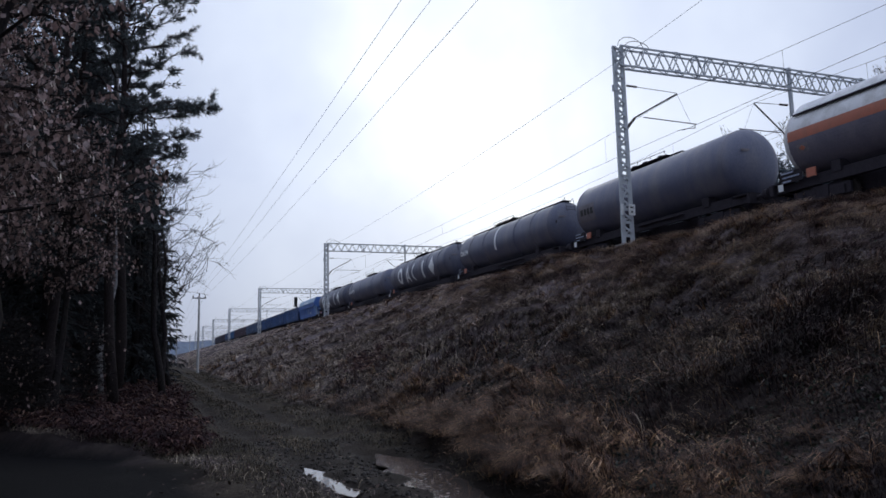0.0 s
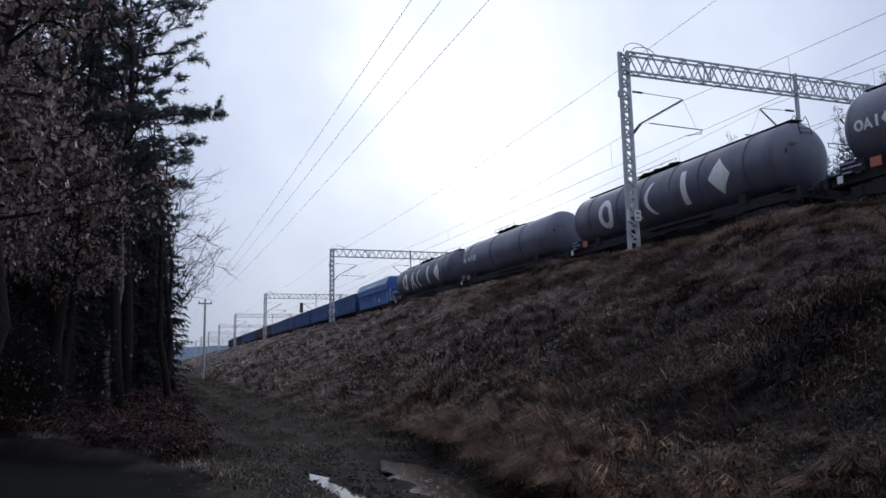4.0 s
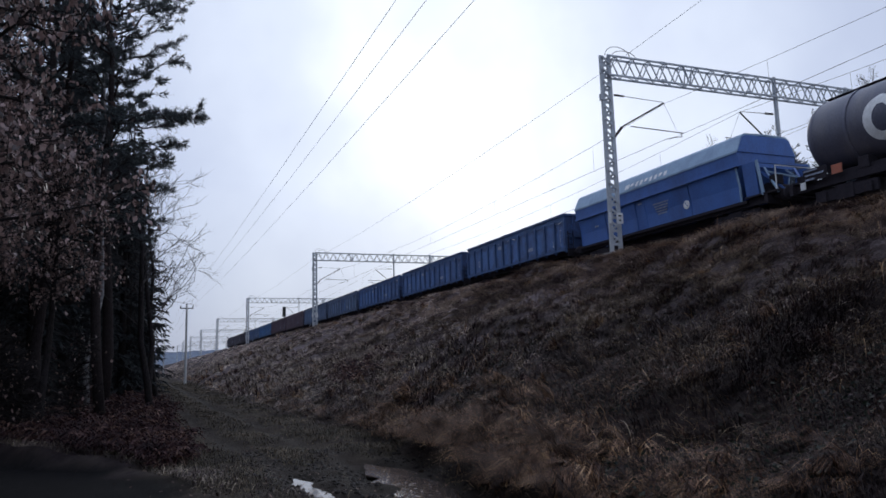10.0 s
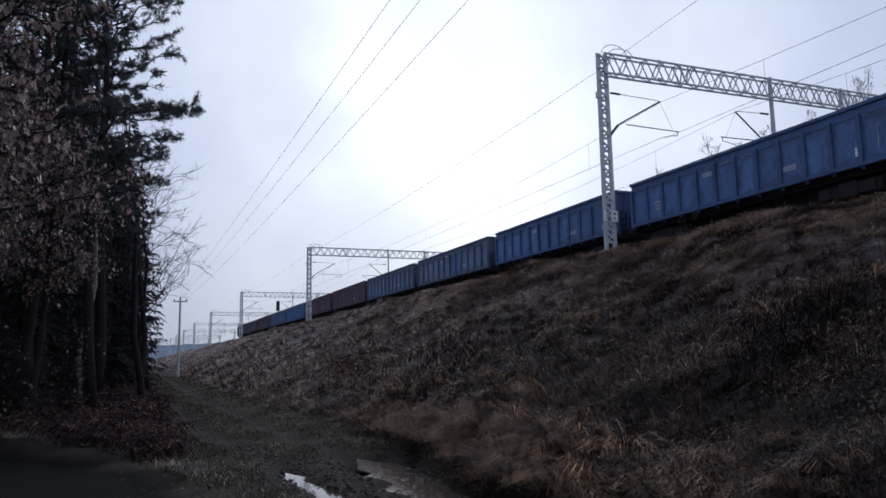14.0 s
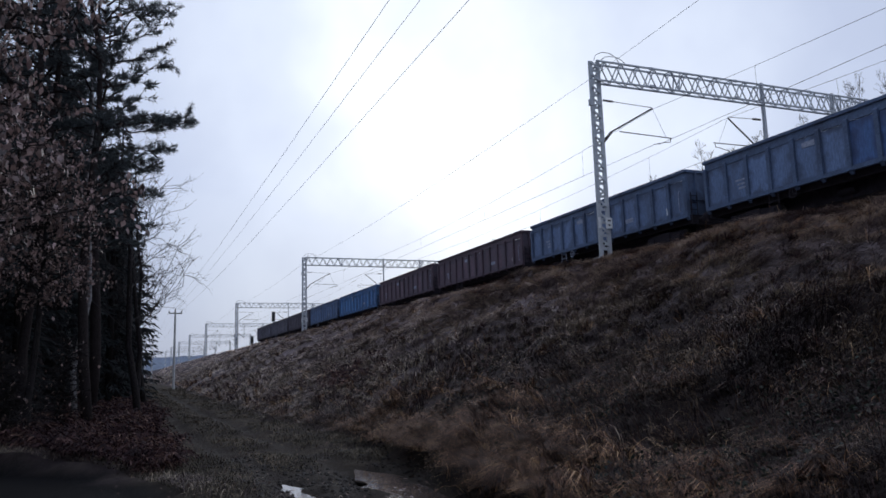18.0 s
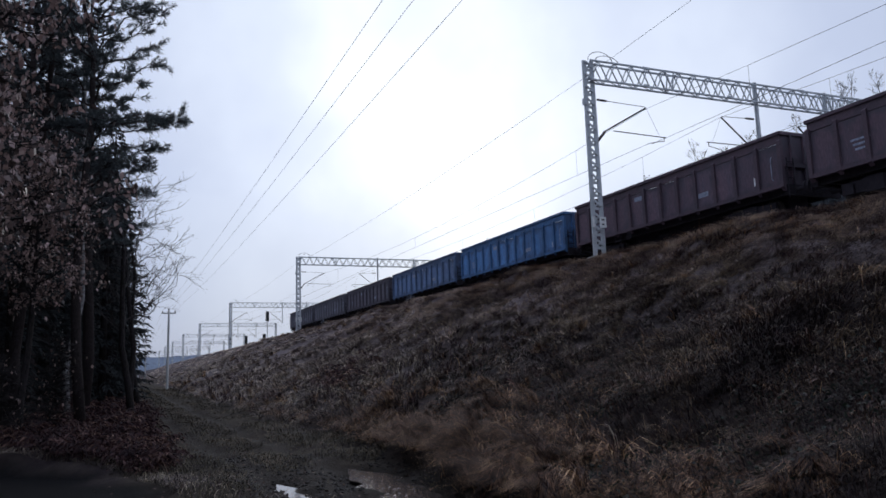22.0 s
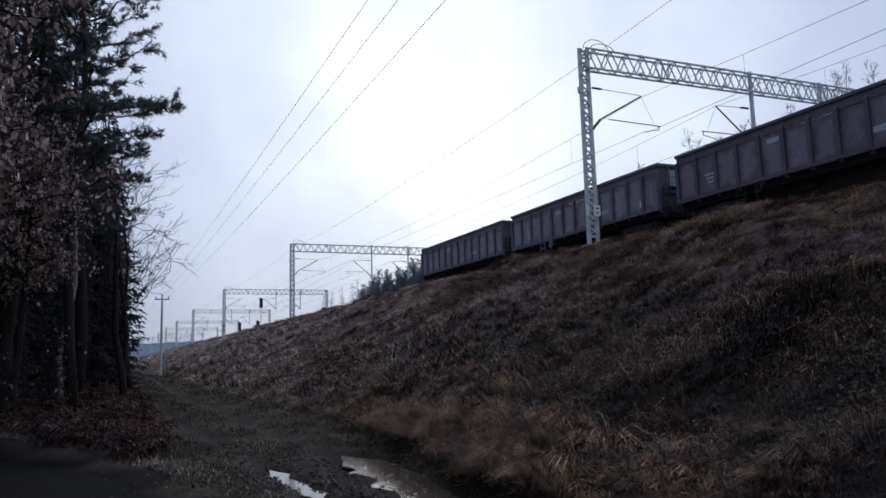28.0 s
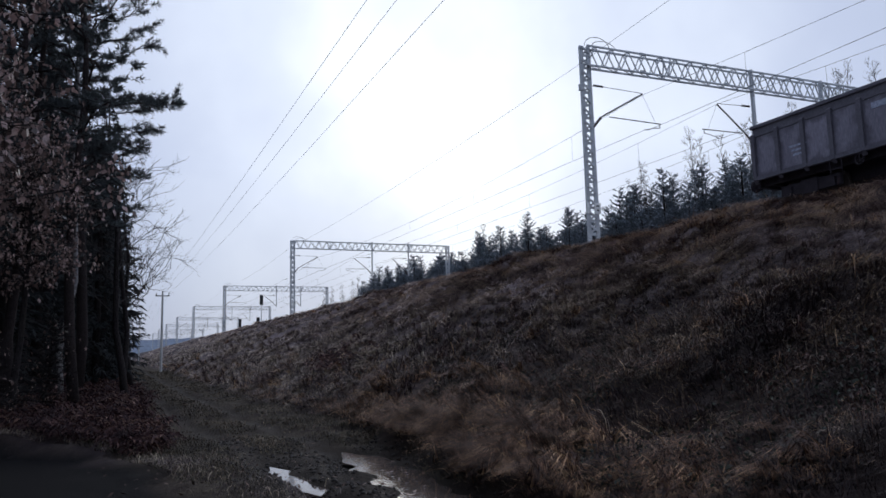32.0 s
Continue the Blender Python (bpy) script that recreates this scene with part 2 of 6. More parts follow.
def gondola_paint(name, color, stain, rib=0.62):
    """Side-panel paint, grimed unevenly from the panel's borders inwards; ribs and rails get a darker copy with shade
    painted in.
    """
    RIB_SHADE[name] = material(name + " shaded for ribs", tuple(c * rib for c in color), 0.7, 0.1, 0.25, 1.5, 14, 0.15, tuple(c * rib * 0.8 for c in stain), 0.7)
    mt = material(name, color, 0.65, 0.1, 0.28, 1.6, 14, 0.2, stain, 0.9, each=0.16, stretch=(1, 1.3, 0.35))
    n, l = mt.node_tree.nodes, mt.node_tree.links
    b = n["Principled BSDF"]
    co = n.new("ShaderNodeTexCoord")
    xyz = n.new("ShaderNodeSeparateXYZ")
    l.new(co.outputs["Generated"], xyz.inputs[0])
    wob = n.new("ShaderNodeTexNoise")
    wob.inputs["Scale"].default_value, wob.inputs["Detail"].default_value = 2.3, 4
    l.new(co.outputs["Object"], wob.inputs["Vector"])

    def calc(op, p, q=None):
        m = n.new("ShaderNodeMath")
        m.operation = op
        for sock, v in enumerate((p, q)):
            if v is None:
                continue
            if isinstance(v, float):
                m.inputs[sock].default_value = v
            else:
                l.new(v, m.inputs[sock])
        return m.outputs[0]

    across = calc("SUBTRACT", 0.5, calc("ABSOLUTE", calc("SUBTRACT", xyz.outputs[1], 0.5)))
    along = calc("MULTIPLY", calc("SUBTRACT", 0.5, calc("ABSOLUTE", calc("SUBTRACT", xyz.outputs[2], 0.5))), 1.7)
    edge = calc("ADD", calc("MINIMUM", across, along), calc("MULTIPLY", calc("SUBTRACT", wob.outputs[0], 0.5), 0.85))
    grime = n.new("ShaderNodeMapRange")
    grime.inputs[1].default_value, grime.inputs[2].default_value = 0.02, 0.27
    grime.inputs[3].default_value, grime.inputs[4].default_value = 0.85, 0.0
    l.new(edge, grime.inputs[0])
    mix = n.new("ShaderNodeMix")
    mix.data_type = "RGBA"
    l.new(grime.outputs[0], mix.inputs[0])
    l.new(b.inputs["Base Color"].links[0].from_socket, mix.inputs[6])
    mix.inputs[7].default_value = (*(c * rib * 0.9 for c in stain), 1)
    l.new(mix.outputs[2], b.inputs["Base Color"])
    return mt


BLUE = gondola_paint("faded blue wagon paint", (0.068, 0.145, 0.33), (0.058, 0.09, 0.20), 0.66)
BLUE_BRIGHT = gondola_paint("bright blue wagon paint", (0.08, 0.215, 0.46), (0.06, 0.11, 0.22))
BLUE_GREY = gondola_paint("grey-blue wagon paint", (0.12, 0.20, 0.37), (0.09, 0.12, 0.20))
TEAL = gondola_paint("grey-green wagon paint", (0.12, 0.18, 0.31), (0.085, 0.115, 0.19))
BROWN = gondola_paint("brown-red wagon paint", (0.115, 0.070, 0.092), (0.078, 0.062, 0.086), 0.72)
DARK = gondola_paint("sooty dark wagon paint", (0.165, 0.155, 0.195), (0.12, 0.11, 0.145), 0.5)
COAL = gondola_paint("black-brown wagon paint", (0.115, 0.095, 0.125), (0.085, 0.075, 0.10), 0.55)

# ---- the lie of the land ----
GX, TRACKS = 20.0, (23.3, 27.85, 33.1)
wave_rng = np.random.default_rng(5)
WAVES = [(wave_rng.uniform(0, 6.28), wave_rng.uniform(0, 6.28), k) for k in np.geomspace(0.25, 9.0, 26)]


def rough(x, y, lo=0.0, hi=99.0):
    """Rolling unevenness, about -1 to 1, of wave numbers lo to hi."""
    z, total = 0.0, 0.0
    for a, p, k in WAVES:
        if lo <= k <= hi:
            w = k ** -0.9
            z = z + w * np.sin(k * (x * math.cos(a) + y * math.sin(a)) + p)
            total += w * w
    return z / math.sqrt(total) * 0.8


def rise(y):
    return np.interp(y, (-400, 16, 95, 400, 3000), (0, 0, 0.83, 2.2, 10.0))


def rail_z(y):
    return 6.66 + 0.0045 * np.clip(y, -100, 900)


def road_edge(y):
    return np.interp(y, (-60, 4, 9.5, 11.1, 13.5, 16.1, 17.8, 20.4, 23, 24, 26), (4.0, 2.2, 1.35, 1.05, 0.55, -0.13, -1.88, -3.3, -14, -40, -900))


def rut(x, y, pts, width):
    """1 in the middle of a wheel rut through pts, 0 beside it."""
    px = np.interp(y, [p[1] for p in pts], [p[0] for p in pts])
    ends = np.clip((y - pts[0][1] + 0.5) / 0.7, 0, 1) * np.clip((pts[-1][1] + 0.5 - y) / 0.7, 0, 1)
    return np.exp(-((x - px) / width) ** 2) * ends


RUT_A = ((2.55, 6.0), (2.64, 10.2), (2.54, 14.2))
RUT_B = ((3.7, 6.0), (3.82, 9.7), (3.96, 11.5), (4.2, 13.5), (4.2, 15.2))
FAR_A = ((2.5, 14.4), (1.9, 22), (1.6, 40), (1.4, 90), (1.4, 200))
FAR_B = ((3.9, 15.2), (3.5, 22), (3.2, 40), (3.0, 90), (3.0, 200))


def toe_x(y):
    """Where the embankment starts."""
    return np.interp(y, (5, 9, 13, 21, 30, 60, 200, 900), (4.1, 4.35, 4.95, 5.6, 5.3, 5.2, 7.0, 12.0))


def ground_z(x, y):
    x, y = np.asarray(x, dtype=float), np.asarray(y, dtype=float)
    g = rise(y)
    road = np.clip((road_edge(y) - x) / 0.5, 0, 1)
    toe = toe_x(y)
    t = np.clip((x - toe + 0.25 * rough(x, y, 0.3, 2)) / (19.0 - toe), 0, 1)
    bank = np.where(t > 0, t ** 1.03, 0)
    crest = rail_z(y) - np.interp(y, (8, 16, 24, 34), (0.75, 0.6, 0.42, 0.28))
    z = g + (crest - g) * bank
    on_bank = np.clip(t * 9, 0, 1) * np.clip((19.8 - x) / 1.5, 0, 1)
    z = z + on_bank * (0.24 * rough(x, y, 0.7, 2.4) + 0.09 * rough(x + 31, y, 2.4, 6))
    cut = np.clip((x - toe - 0.05 + 0.2 * rough(x + 3, y, 1.2, 4)) / 0.22, 0, 1) * np.clip((x - toe) * -0.4 + 1.6, 0, 1) * np.interp(y, (5, 7.5, 14, 18), (0, 1, 1, 0))
    z = z + 0.26 * cut
    flat = np.clip((toe + 0.3 - x) / 0.5, 0, 1) * (1 - road)
    z = z + flat * (0.05 * rough(x, y, 1.0, 3) + 0.045 * rough(x + 7, y, 3))
    verge = np.clip((0.4 - x) / 2.0, 0, 1) * (1 - road)
    z = z + verge * 0.28
    z = z - flat * ((0.19 + 0.03 * rough(x * 0.8, y * 0.8, 2.5)) * rut(x, y, RUT_A, 0.27) + (0.20 + 0.07 * rough(x + 9, y, 3)) * rut(x, y, RUT_B, 0.55) + 0.07 * rut(x, y, FAR_A, 0.3) + 0.07 * rut(x, y, FAR_B, 0.3))
    return z - road * 0.05


def ground_material():
    mt = bpy.data.materials.new("winter ground")
    mt.use_nodes = True
    n, l = mt.node_tree.nodes, mt.node_tree.links
    b = n["Principled BSDF"]
    co = n.new("ShaderNodeTexCoord")

    def noise_tex(s, d=6):
        q = n.new("ShaderNodeTexNoise")
        q.inputs["Scale"].default_value, q.inputs["Detail"].default_value, q.inputs["Roughness"].default_value = s, d, 0.65
        l.new(co.outputs["Object"], q.inputs["Vector"])
        return q

    def mixed(fac, a, c):
        q = n.new("ShaderNodeMix")
        q.data_type = "RGBA"
        for sock, v in ((0, fac), (6, a), (7, c)):
            if isinstance(v, tuple):
                q.inputs[sock].default_value = (*v, 1)
            else:
                l.new(v, q.inputs[sock])
        return q.outputs[2]

    def span(src, lo, hi):
        q = n.new("ShaderNodeMapRange")
        q.inputs[1].default_value, q.inputs[2].default_value = lo, hi
        l.new(src, q.inputs[0])
        return q.outputs[0]

    big, mid, fine = noise_tex(0.35), noise_tex(2.2), noise_tex(22)
    turf = mixed(span(mid.outputs[0], 0.42, 0.6), (0.034, 0.026, 0.027), (0.066, 0.052, 0.046))
    turf = mixed(span(big.outputs[0], 0.45, 0.65), turf, (0.022, 0.015, 0.015))
    mud = mixed(span(mid.outputs[0], 0.35, 0.65), (0.016, 0.012, 0.010), (0.032, 0.025, 0.020))
    lane = mixed(span(fine.outputs[0], 0.4, 0.6), (0.036, 0.028, 0.023), (0.082, 0.066, 0.048))
    lane = mixed(span(mid.outputs[0], 0.45, 0.6), lane, (0.024, 0.018, 0.016))
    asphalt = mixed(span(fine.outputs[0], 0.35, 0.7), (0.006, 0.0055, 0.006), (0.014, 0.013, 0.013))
    masks = {}
    for key in ("mud", "lane", "road", "glare_pale"):
        a = n.new("ShaderNodeAttribute")
        a.attribute_name = key
        masks[key] = a.outputs["Fac"]
    # dead-grass ground of the upper bank, lens glare lifted into its mauve colour
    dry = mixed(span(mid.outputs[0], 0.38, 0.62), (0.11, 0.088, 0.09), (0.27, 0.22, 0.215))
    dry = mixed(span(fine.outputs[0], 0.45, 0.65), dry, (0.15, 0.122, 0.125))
    turf = mixed(masks["glare_pale"], turf, dry)
    col = mixed(masks["lane"], turf, lane)
    col = mixed(masks["mud"], col, mud)
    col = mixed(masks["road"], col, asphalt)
    l.new(col, b.inputs["Base Color"])
    rg = n.new("ShaderNodeMapRange")
    rg.inputs[3].default_value, rg.inputs[4].default_value = 0.97, 0.75
    l.new(masks["mud"], rg.inputs[0])
    l.new(rg.outputs[0], b.inputs["Roughness"])
    b.inputs["Specular IOR Level"].default_value = 0.06
    bp = n.new("ShaderNodeBump")
    bp.inputs["Strength"].default_value, bp.inputs["Distance"].default_value = 0.8, 0.05
    l.new(fine.outputs[0], bp.inputs["Height"])
    l.new(bp.outputs[0], b.inputs["Normal"])
    return mt


def spaced(*pieces):
    out = [np.arange(a, b, s) for a, b, s in pieces]
    return np.concatenate(out + [[pieces[-1][1]]])


def build_ground():
    xs = spaced((-1500, -200, 130), (-200, -40, 20), (-40, -8, 1.5), (-8, 7, 0.11), (7, 20, 0.3), (20, 46, 2), (46, 200, 15), (200, 2000, 150))
    ys = spaced((-300, -20, 20), (-20, 5, 1.0), (5, 17, 0.11), (17, 40, 0.3), (40, 100, 1.0), (100, 400, 6), (400, 3000, 100))
    gx, gy = np.meshgrid(xs, ys)
    gz = ground_z(gx, gy)
    nx, ny = len(xs), len(ys)
    idx = np.arange(nx * ny).reshape(ny, nx)
    faces = np.stack([idx[:-1, :-1], idx[:-1, 1:], idx[1:, 1:], idx[1:, :-1]], -1).reshape(-1, 4)
    me = mesh_np("ground", np.stack([gx, gy, gz], -1).reshape(-1, 3), faces, ground_material())
    me.shade_smooth()
    x, y = gx.ravel(), gy.ravel()
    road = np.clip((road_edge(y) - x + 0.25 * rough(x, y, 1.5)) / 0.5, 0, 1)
    mud = np.clip(1.5 * (rut(x, y, RUT_A, 0.75) + rut(x, y, RUT_B, 0.9) + 0.6 * rut(x, y, FAR_A, 0.35) + 0.6 * rut(x, y, FAR_B, 0.35)) + 0.25 * rough(x, y, 1.5), 0, 1) * (x < 6.2)
    # where the ground colour is paled for glare: up the bank and far off
    glare_pale = np.clip(np.interp(x, (9, 15, 20, 21), (0, 0.8, 1, 0)) + np.interp(y, (14, 40), (0, 0.7)) * (x > 5.0) * (x < 20.5), 0, 1) * np.interp(y, (55, 130), (1, 0.25))
    lane = np.clip((5.6 - x) / 0.8, 0, 1) * np.clip((x + 0.2 + 0.4 * rough(x, y, 1)) / 0.9, 0, 1)
    for key, values in (("mud", mud), ("lane", lane), ("road", road), ("glare_pale", glare_pale)):
        at = me.attributes.new(key, "FLOAT", "POINT")
        at.data.foreach_set("value", values.astype(np.float32))
    ob = new("ground", me)
    tagged(ob, "winter ground with muddy forest lane and grassy railway embankment", "ground", kind="structure")


build_ground()


def water_material():
    mt = bpy.data.materials.new("puddle water")
    mt.use_nodes = True
    n, l = mt.node_tree.nodes, mt.node_tree.links
    b = n["Principled BSDF"]
    b.inputs["Base Color"].default_value = (0.115, 0.088, 0.075, 1)
    b.inputs["Roughness"].default_value = 0.06
    b.inputs["IOR"].default_value = 1.33
    b.inputs["Specular IOR Level"].default_value = 0.9
    q = n.new("ShaderNodeTexNoise")
    q.inputs["Scale"].default_value = 14
    co = n.new("ShaderNodeTexCoord")
    l.new(co.outputs["Object"], q.inputs["Vector"])
    bp = n.new("ShaderNodeBump")
    bp.inputs["Strength"].default_value, bp.inputs["Distance"].default_value = 0.16, 0.01
    l.new(q.outputs[0], bp.inputs["Height"])
    l.new(bp.outputs[0], b.inputs["Normal"])
    return mt


WATER = water_material()


def puddle(pts, half, level, label):
    s = Solid()
    ys = np.linspace(pts[0][1], pts[-1][1], 40)
    xs = np.interp(ys, [p[1] for p in pts], [p[0] for p in pts])
    ends = np.minimum(1, np.sin(np.linspace(0.03, math.pi - 0.03, 40)) ** 0.9 * 1.25)
    left = [(x - half * e * (1 + 0.34 * float(rough(np.array(x * 2 + 5), np.array(y * 2.6), 0.8))), y) for x, y, e in zip(xs, ys, ends)]
    right = [(x + half * e * (1 + 0.34 * float(rough(np.array(x * 2 + 25), np.array(y * 2.6), 0.8))), y) for x, y, e in zip(xs, ys, ends)][::-1]
    loop = left + right
    s.v = [(x, y, level) for x, y in loop] + [(x, y, level - 0.02) for x, y in loop]
    n = len(loop)
    s.f = [tuple(range(n)), tuple(reversed(range(n, 2 * n)))] + [(k, k + n, (k + 1) % n + n, (k + 1) % n) for k in range(n)]
    ob = new("puddle", s.mesh("puddle", WATER))
    tagged(ob, label, "puddle", "puddles in the ruts", "structure")


puddle([(2.62, 10.5), (2.66, 11.4), (2.54, 13.7)], 0.27, -0.10, "small rain puddle in a muddy wheel rut")
puddle([(3.75, 6.6), (3.82, 9.6), (3.98, 11.6), (4.2, 13.1), (4.15, 14.9)], 0.50, -0.086, "long brown puddle in a muddy wheel rut")


# ---- railway: ballast, rails ----
def build_track(x):
    bed = Solid()
    ys = list(range(-60, 620, 40))
    for a, b in zip(ys, ys[1:]):
        za, zb = rail_z(a), rail_z(b)
        i = len(bed.v)
        for y, z in ((a, za), (b, zb)):
            bed.v += [(x - 2.1, y, z - 0.62), (x - 1.5, y, z - 0.2), (x + 1.5, y, z - 0.2), (x + 2.1, y, z - 0.62)]
        bed.f += [(i, i + 1, i + 5, i + 4), (i + 1, i + 2, i + 6, i + 5), (i + 2, i + 3, i + 7, i + 6)]
    t = thing("railway_track", "rusty railway track on grey ballast", "track", "tracks on the embankment", "structure")
    part("ballast_bed", bed, BALLAST, t)
    for side in (-0.75, 0.75):
        r = Solid()
        r.bar((x + side, -60, rail_z(-60) - 0.08), (x + side, 600, rail_z(600) - 0.08), 0.07, 0.16)
        part("rail", r, RAIL, t)


for tx in TRACKS:
    build_track(tx)

# ---- gantries over the tracks ----
POST_H, BEAM, HANG = 9.13, 20.9, (10.3, 15.3)
CARRIER, CONTACT = 7.4, 5.45   # heights over the rail


def lattice_post(h, w0=0.46, w1=0.40):
    """Two channels with battens, tapering; faces across the tracks."""
    chords, battens = Solid(), []
    for s in (-1, 1):
        chords.bar((s * w0 / 2, 0, -0.3), (s * w1 / 2, 0, h), 0.085, 0.20)
    n = 15
    for k in range(n):
        z = 0.35 + (h - 0.6) * k / (n - 1)
        w = w0 + (w1 - w0) * z / h
        battens.append(Solid().bar((-w / 2, 0.085, z - 0.19), (w / 2, 0.085, z + 0.09), 0.03, 0.10).bar((-w / 2, -0.085, z + 0.19), (w / 2, -0.085, z - 0.09), 0.03, 0.10).box((0, 0, z - 0.2), (w, 0.012, 0.14)))
    return chords, battens


def truss(length, h=0.98, d=0.42):
    """A four-chord lattice beam along x, its top chords at z 0."""
    chords = Solid()
    for y in (-d / 2, d / 2):
        for z in (-0.03, -h):
            chords.bar((0, y, z), (length, y, z), 0.075)
    webs, ties = [], []
    n = 22
    step = length / n
    for k in range(n):
        x0, x1, xm = k * step, (k + 1) * step, (k + 0.5) * step
        for y in (-d / 2, d / 2):
            webs.append(Solid().bar((x0, y, -h), (xm, y, -0.03), 0.045))
            webs.append(Solid().bar((xm, y, -0.03), (x1, y, -h), 0.045))
        ties.append(Solid().bar((xm, -d / 2, -0.03), (xm, d / 2, -0.03), 0.04))
        ties.append(Solid().bar((x0, -d / 2, -h), (x1, d / 2, -h), 0.03))
    plates = []
    for x in (length * 0.22, length * 0.74):
        for y in (-d / 2 - 0.03, d / 2 + 0.03):
            plates.append(Solid().bar((x - 0.25, y, -0.05), (x + 0.1, y, -h), 0.05).bar((x + 0.25, y, -0.05), (x + 0.1, y, -h), 0.05))
    return chords, webs, ties, plates


def ribbed(a, b, r, n=7):
    """An insulator: discs on a rod."""
    s = Solid()
    a, b = Vector(a), Vector(b)
    s.tube(a, b, r * 0.5, n=8)
    for k in range(n):
        p, q = a.lerp(b, (k + 0.15) / n), a.lerp(b, (k + 0.75) / n)
        s.tube(p, q, r, r * 0.7, n=10)
    return s


def cantilever(g, x0, x1, top, foot, wire):
    """Arm that carries carrier cable and contact wire over a track: from x0 on a post to x1."""
    d = 1 if x1 > x0 else -1
    arm = Solid()
    arm.tube((x0 + d * 0.55, 0, foot + (top - foot) * 0.28), (x1, 0, top), 0.04, n=8)
    holder = part("cantilever", arm, STEEL_DARK, g)
    part("insulator", ribbed((x0 + d * 0.08, 0, foot), (x0 + d * 0.55, 0, foot + (top - foot) * 0.28), 0.075), PORCELAIN, holder)
    stay = Solid().tube((x0 + d * 0.75, 0, top + 0.10), (x1 - d * 0.05, 0, top + 0.04), 0.016, n=6)
    part("stay", stay, STEEL_DARK, holder)
    part("insulator", ribbed((x0 + d * 0.2, 0, top + 0.11), (x0 + d * 0.75, 0, top + 0.10), 0.06), PORCELAIN, holder)
    xr = x0 + (x1 - x0) * 0.34
    zr = foot + (top - foot) * 0.31
    reg = Solid().tube((xr, 0, zr), (x1 + d * 1.05, 0, wire + 0.42), 0.025, n=6)
    part("registration_tube", reg, STEEL_DARK, holder)
    steady = Solid().path([(x1 + d * 0.95, 0, wire + 0.42), (x1 + d * 0.95, 0, wire + 0.22), (x1 + d * 0.6, 0, wire + 0.18), (x1 - d * 0.05, 0, wire + 0.02)], (0.022, 0.022, 0.02, 0.016))
    part("steady_arm", steady, STEEL_DARK, holder)
    part("tie_wire", Solid().tube((x1, 0, top), (x1 + d * 0.7, 0, wire + 0.46), 0.007, n=4), WIRE, holder)


def build_gantry():
    g = thing("catenary_gantry", "galvanised lattice steel portal gantry spanning railway tracks", "gantry", "gantries along the railway")
    for x in (0.0, BEAM):
        chords, battens = lattice_post(POST_H)
        for s in (chords, *battens):
            s.v = [(p[0] + x, p[1], p[2]) for p in s.v]
        p = part("post", chords, GALV, g)
        for s in battens:
            part("batten_plate", s, GALV, p)
        foot = Solid().box((x, 0, -0.5), (0.9, 0.7, 0.5))
        part("concrete_footing", foot, material_concrete, p)
    chords, webs, ties, plates = truss(BEAM)
    shift = Matrix.Translation((0, 0, POST_H))
    for s in (chords, *webs, *ties, *plates):
        s.v = [tuple(shift @ Vector(p)) for p in s.v]
    b = part("beam", chords, GALV, g, "four-chord lattice beam")
    for name, pieces in (("diagonal", webs), ("cross_tie", ties), ("joint_plate", plates)):
        for s in pieces:
            part(name, s, GALV, b)
    base = -0.1 - 0.15   # rail level below the post's foot
    for x in HANG:
        h = Solid().bar((x, 0, POST_H + 0.15), (x, 0, POST_H - 4.15), 0.14, 0.16)
        part("hanging_post", h, GALV, g)
    offs = [t - GX for t in TRACKS]
    cantilever(g, 0.2, offs[0] - 0.1, base + CARRIER, base + CONTACT, base + CONTACT + 0.12)
    cantilever(g, HANG[0] - 0.07, offs[1], base + CARRIER, base + CONTACT - 0.05, base + CONTACT + 0.12)
    cantilever(g, HANG[1] - 0.07, offs[2], base + CARRIER, base + CONTACT - 0.05, base + CONTACT + 0.12)
    # loop of cable over the head of the post
    for x0, x1, h in ((-0.05, 1.35, 0.5), (0.35, 1.7, 0.34)):
        loop = [((x0 + x1) / 2 - (x1 - x0) / 2 * math.cos(a), -0.1, POST_H + h * math.sin(a)) for a in np.linspace(0, math.pi, 11)]
        part("jumper_cable", Solid().path(loop, (0.016,) * 11, 5), WIRE, g)
    for x in (3.1, 8.3, 13.4, 17.6):
        part("beam_bracket", Solid().box((x, -0.26, POST_H - 0.06), (0.22, 0.08, 0.12)).box((x, -0.26, POST_H - 0.95), (0.22, 0.08, 0.12)), GALV, g)
    part("bracket", Solid().box((-0.26, 0, POST_H - 2.05), (0.22, 0.16, 0.3)), GALV, g)
    for x, z, w in ((0.18, 1.32, 0.34), (-0.33, 1.32, 0.12)):
        sign = part("number_plate", Solid().box((x, -0.16, z), (w, 0.02, 0.5)), PLATE, g, "white number plate")
        if w > 0.2:
            for dz, bw in ((0.11, 0.16), (-0.10, 0.10)):
                part("marking_bar", Solid().box((x, -0.173, z + dz), (bw, 0.006, 0.07)), BLACKBAR, sign)
    return g


material_concrete = material("concrete", (0.3, 0.29, 0.28), 0.9, 0, 0.2)
GANTRY_Y = (29.15, 94.0, 158.0, 223.0, 284.3, 344.0, 405.0, 466.0)
first = place(build_gantry(), GX, GANTRY_Y[0], rail_z(GANTRY_Y[0]) + 0.1)
for y in GANTRY_Y[1:]:
    copy_thing(first, pose(GX, y, rail_z(y) + 0.1))


# ---- wires ----
def wire_span(name, pts, r, parent):
    part(name, Solid().path(pts, [r] * len(pts), 4), WIRE, parent)


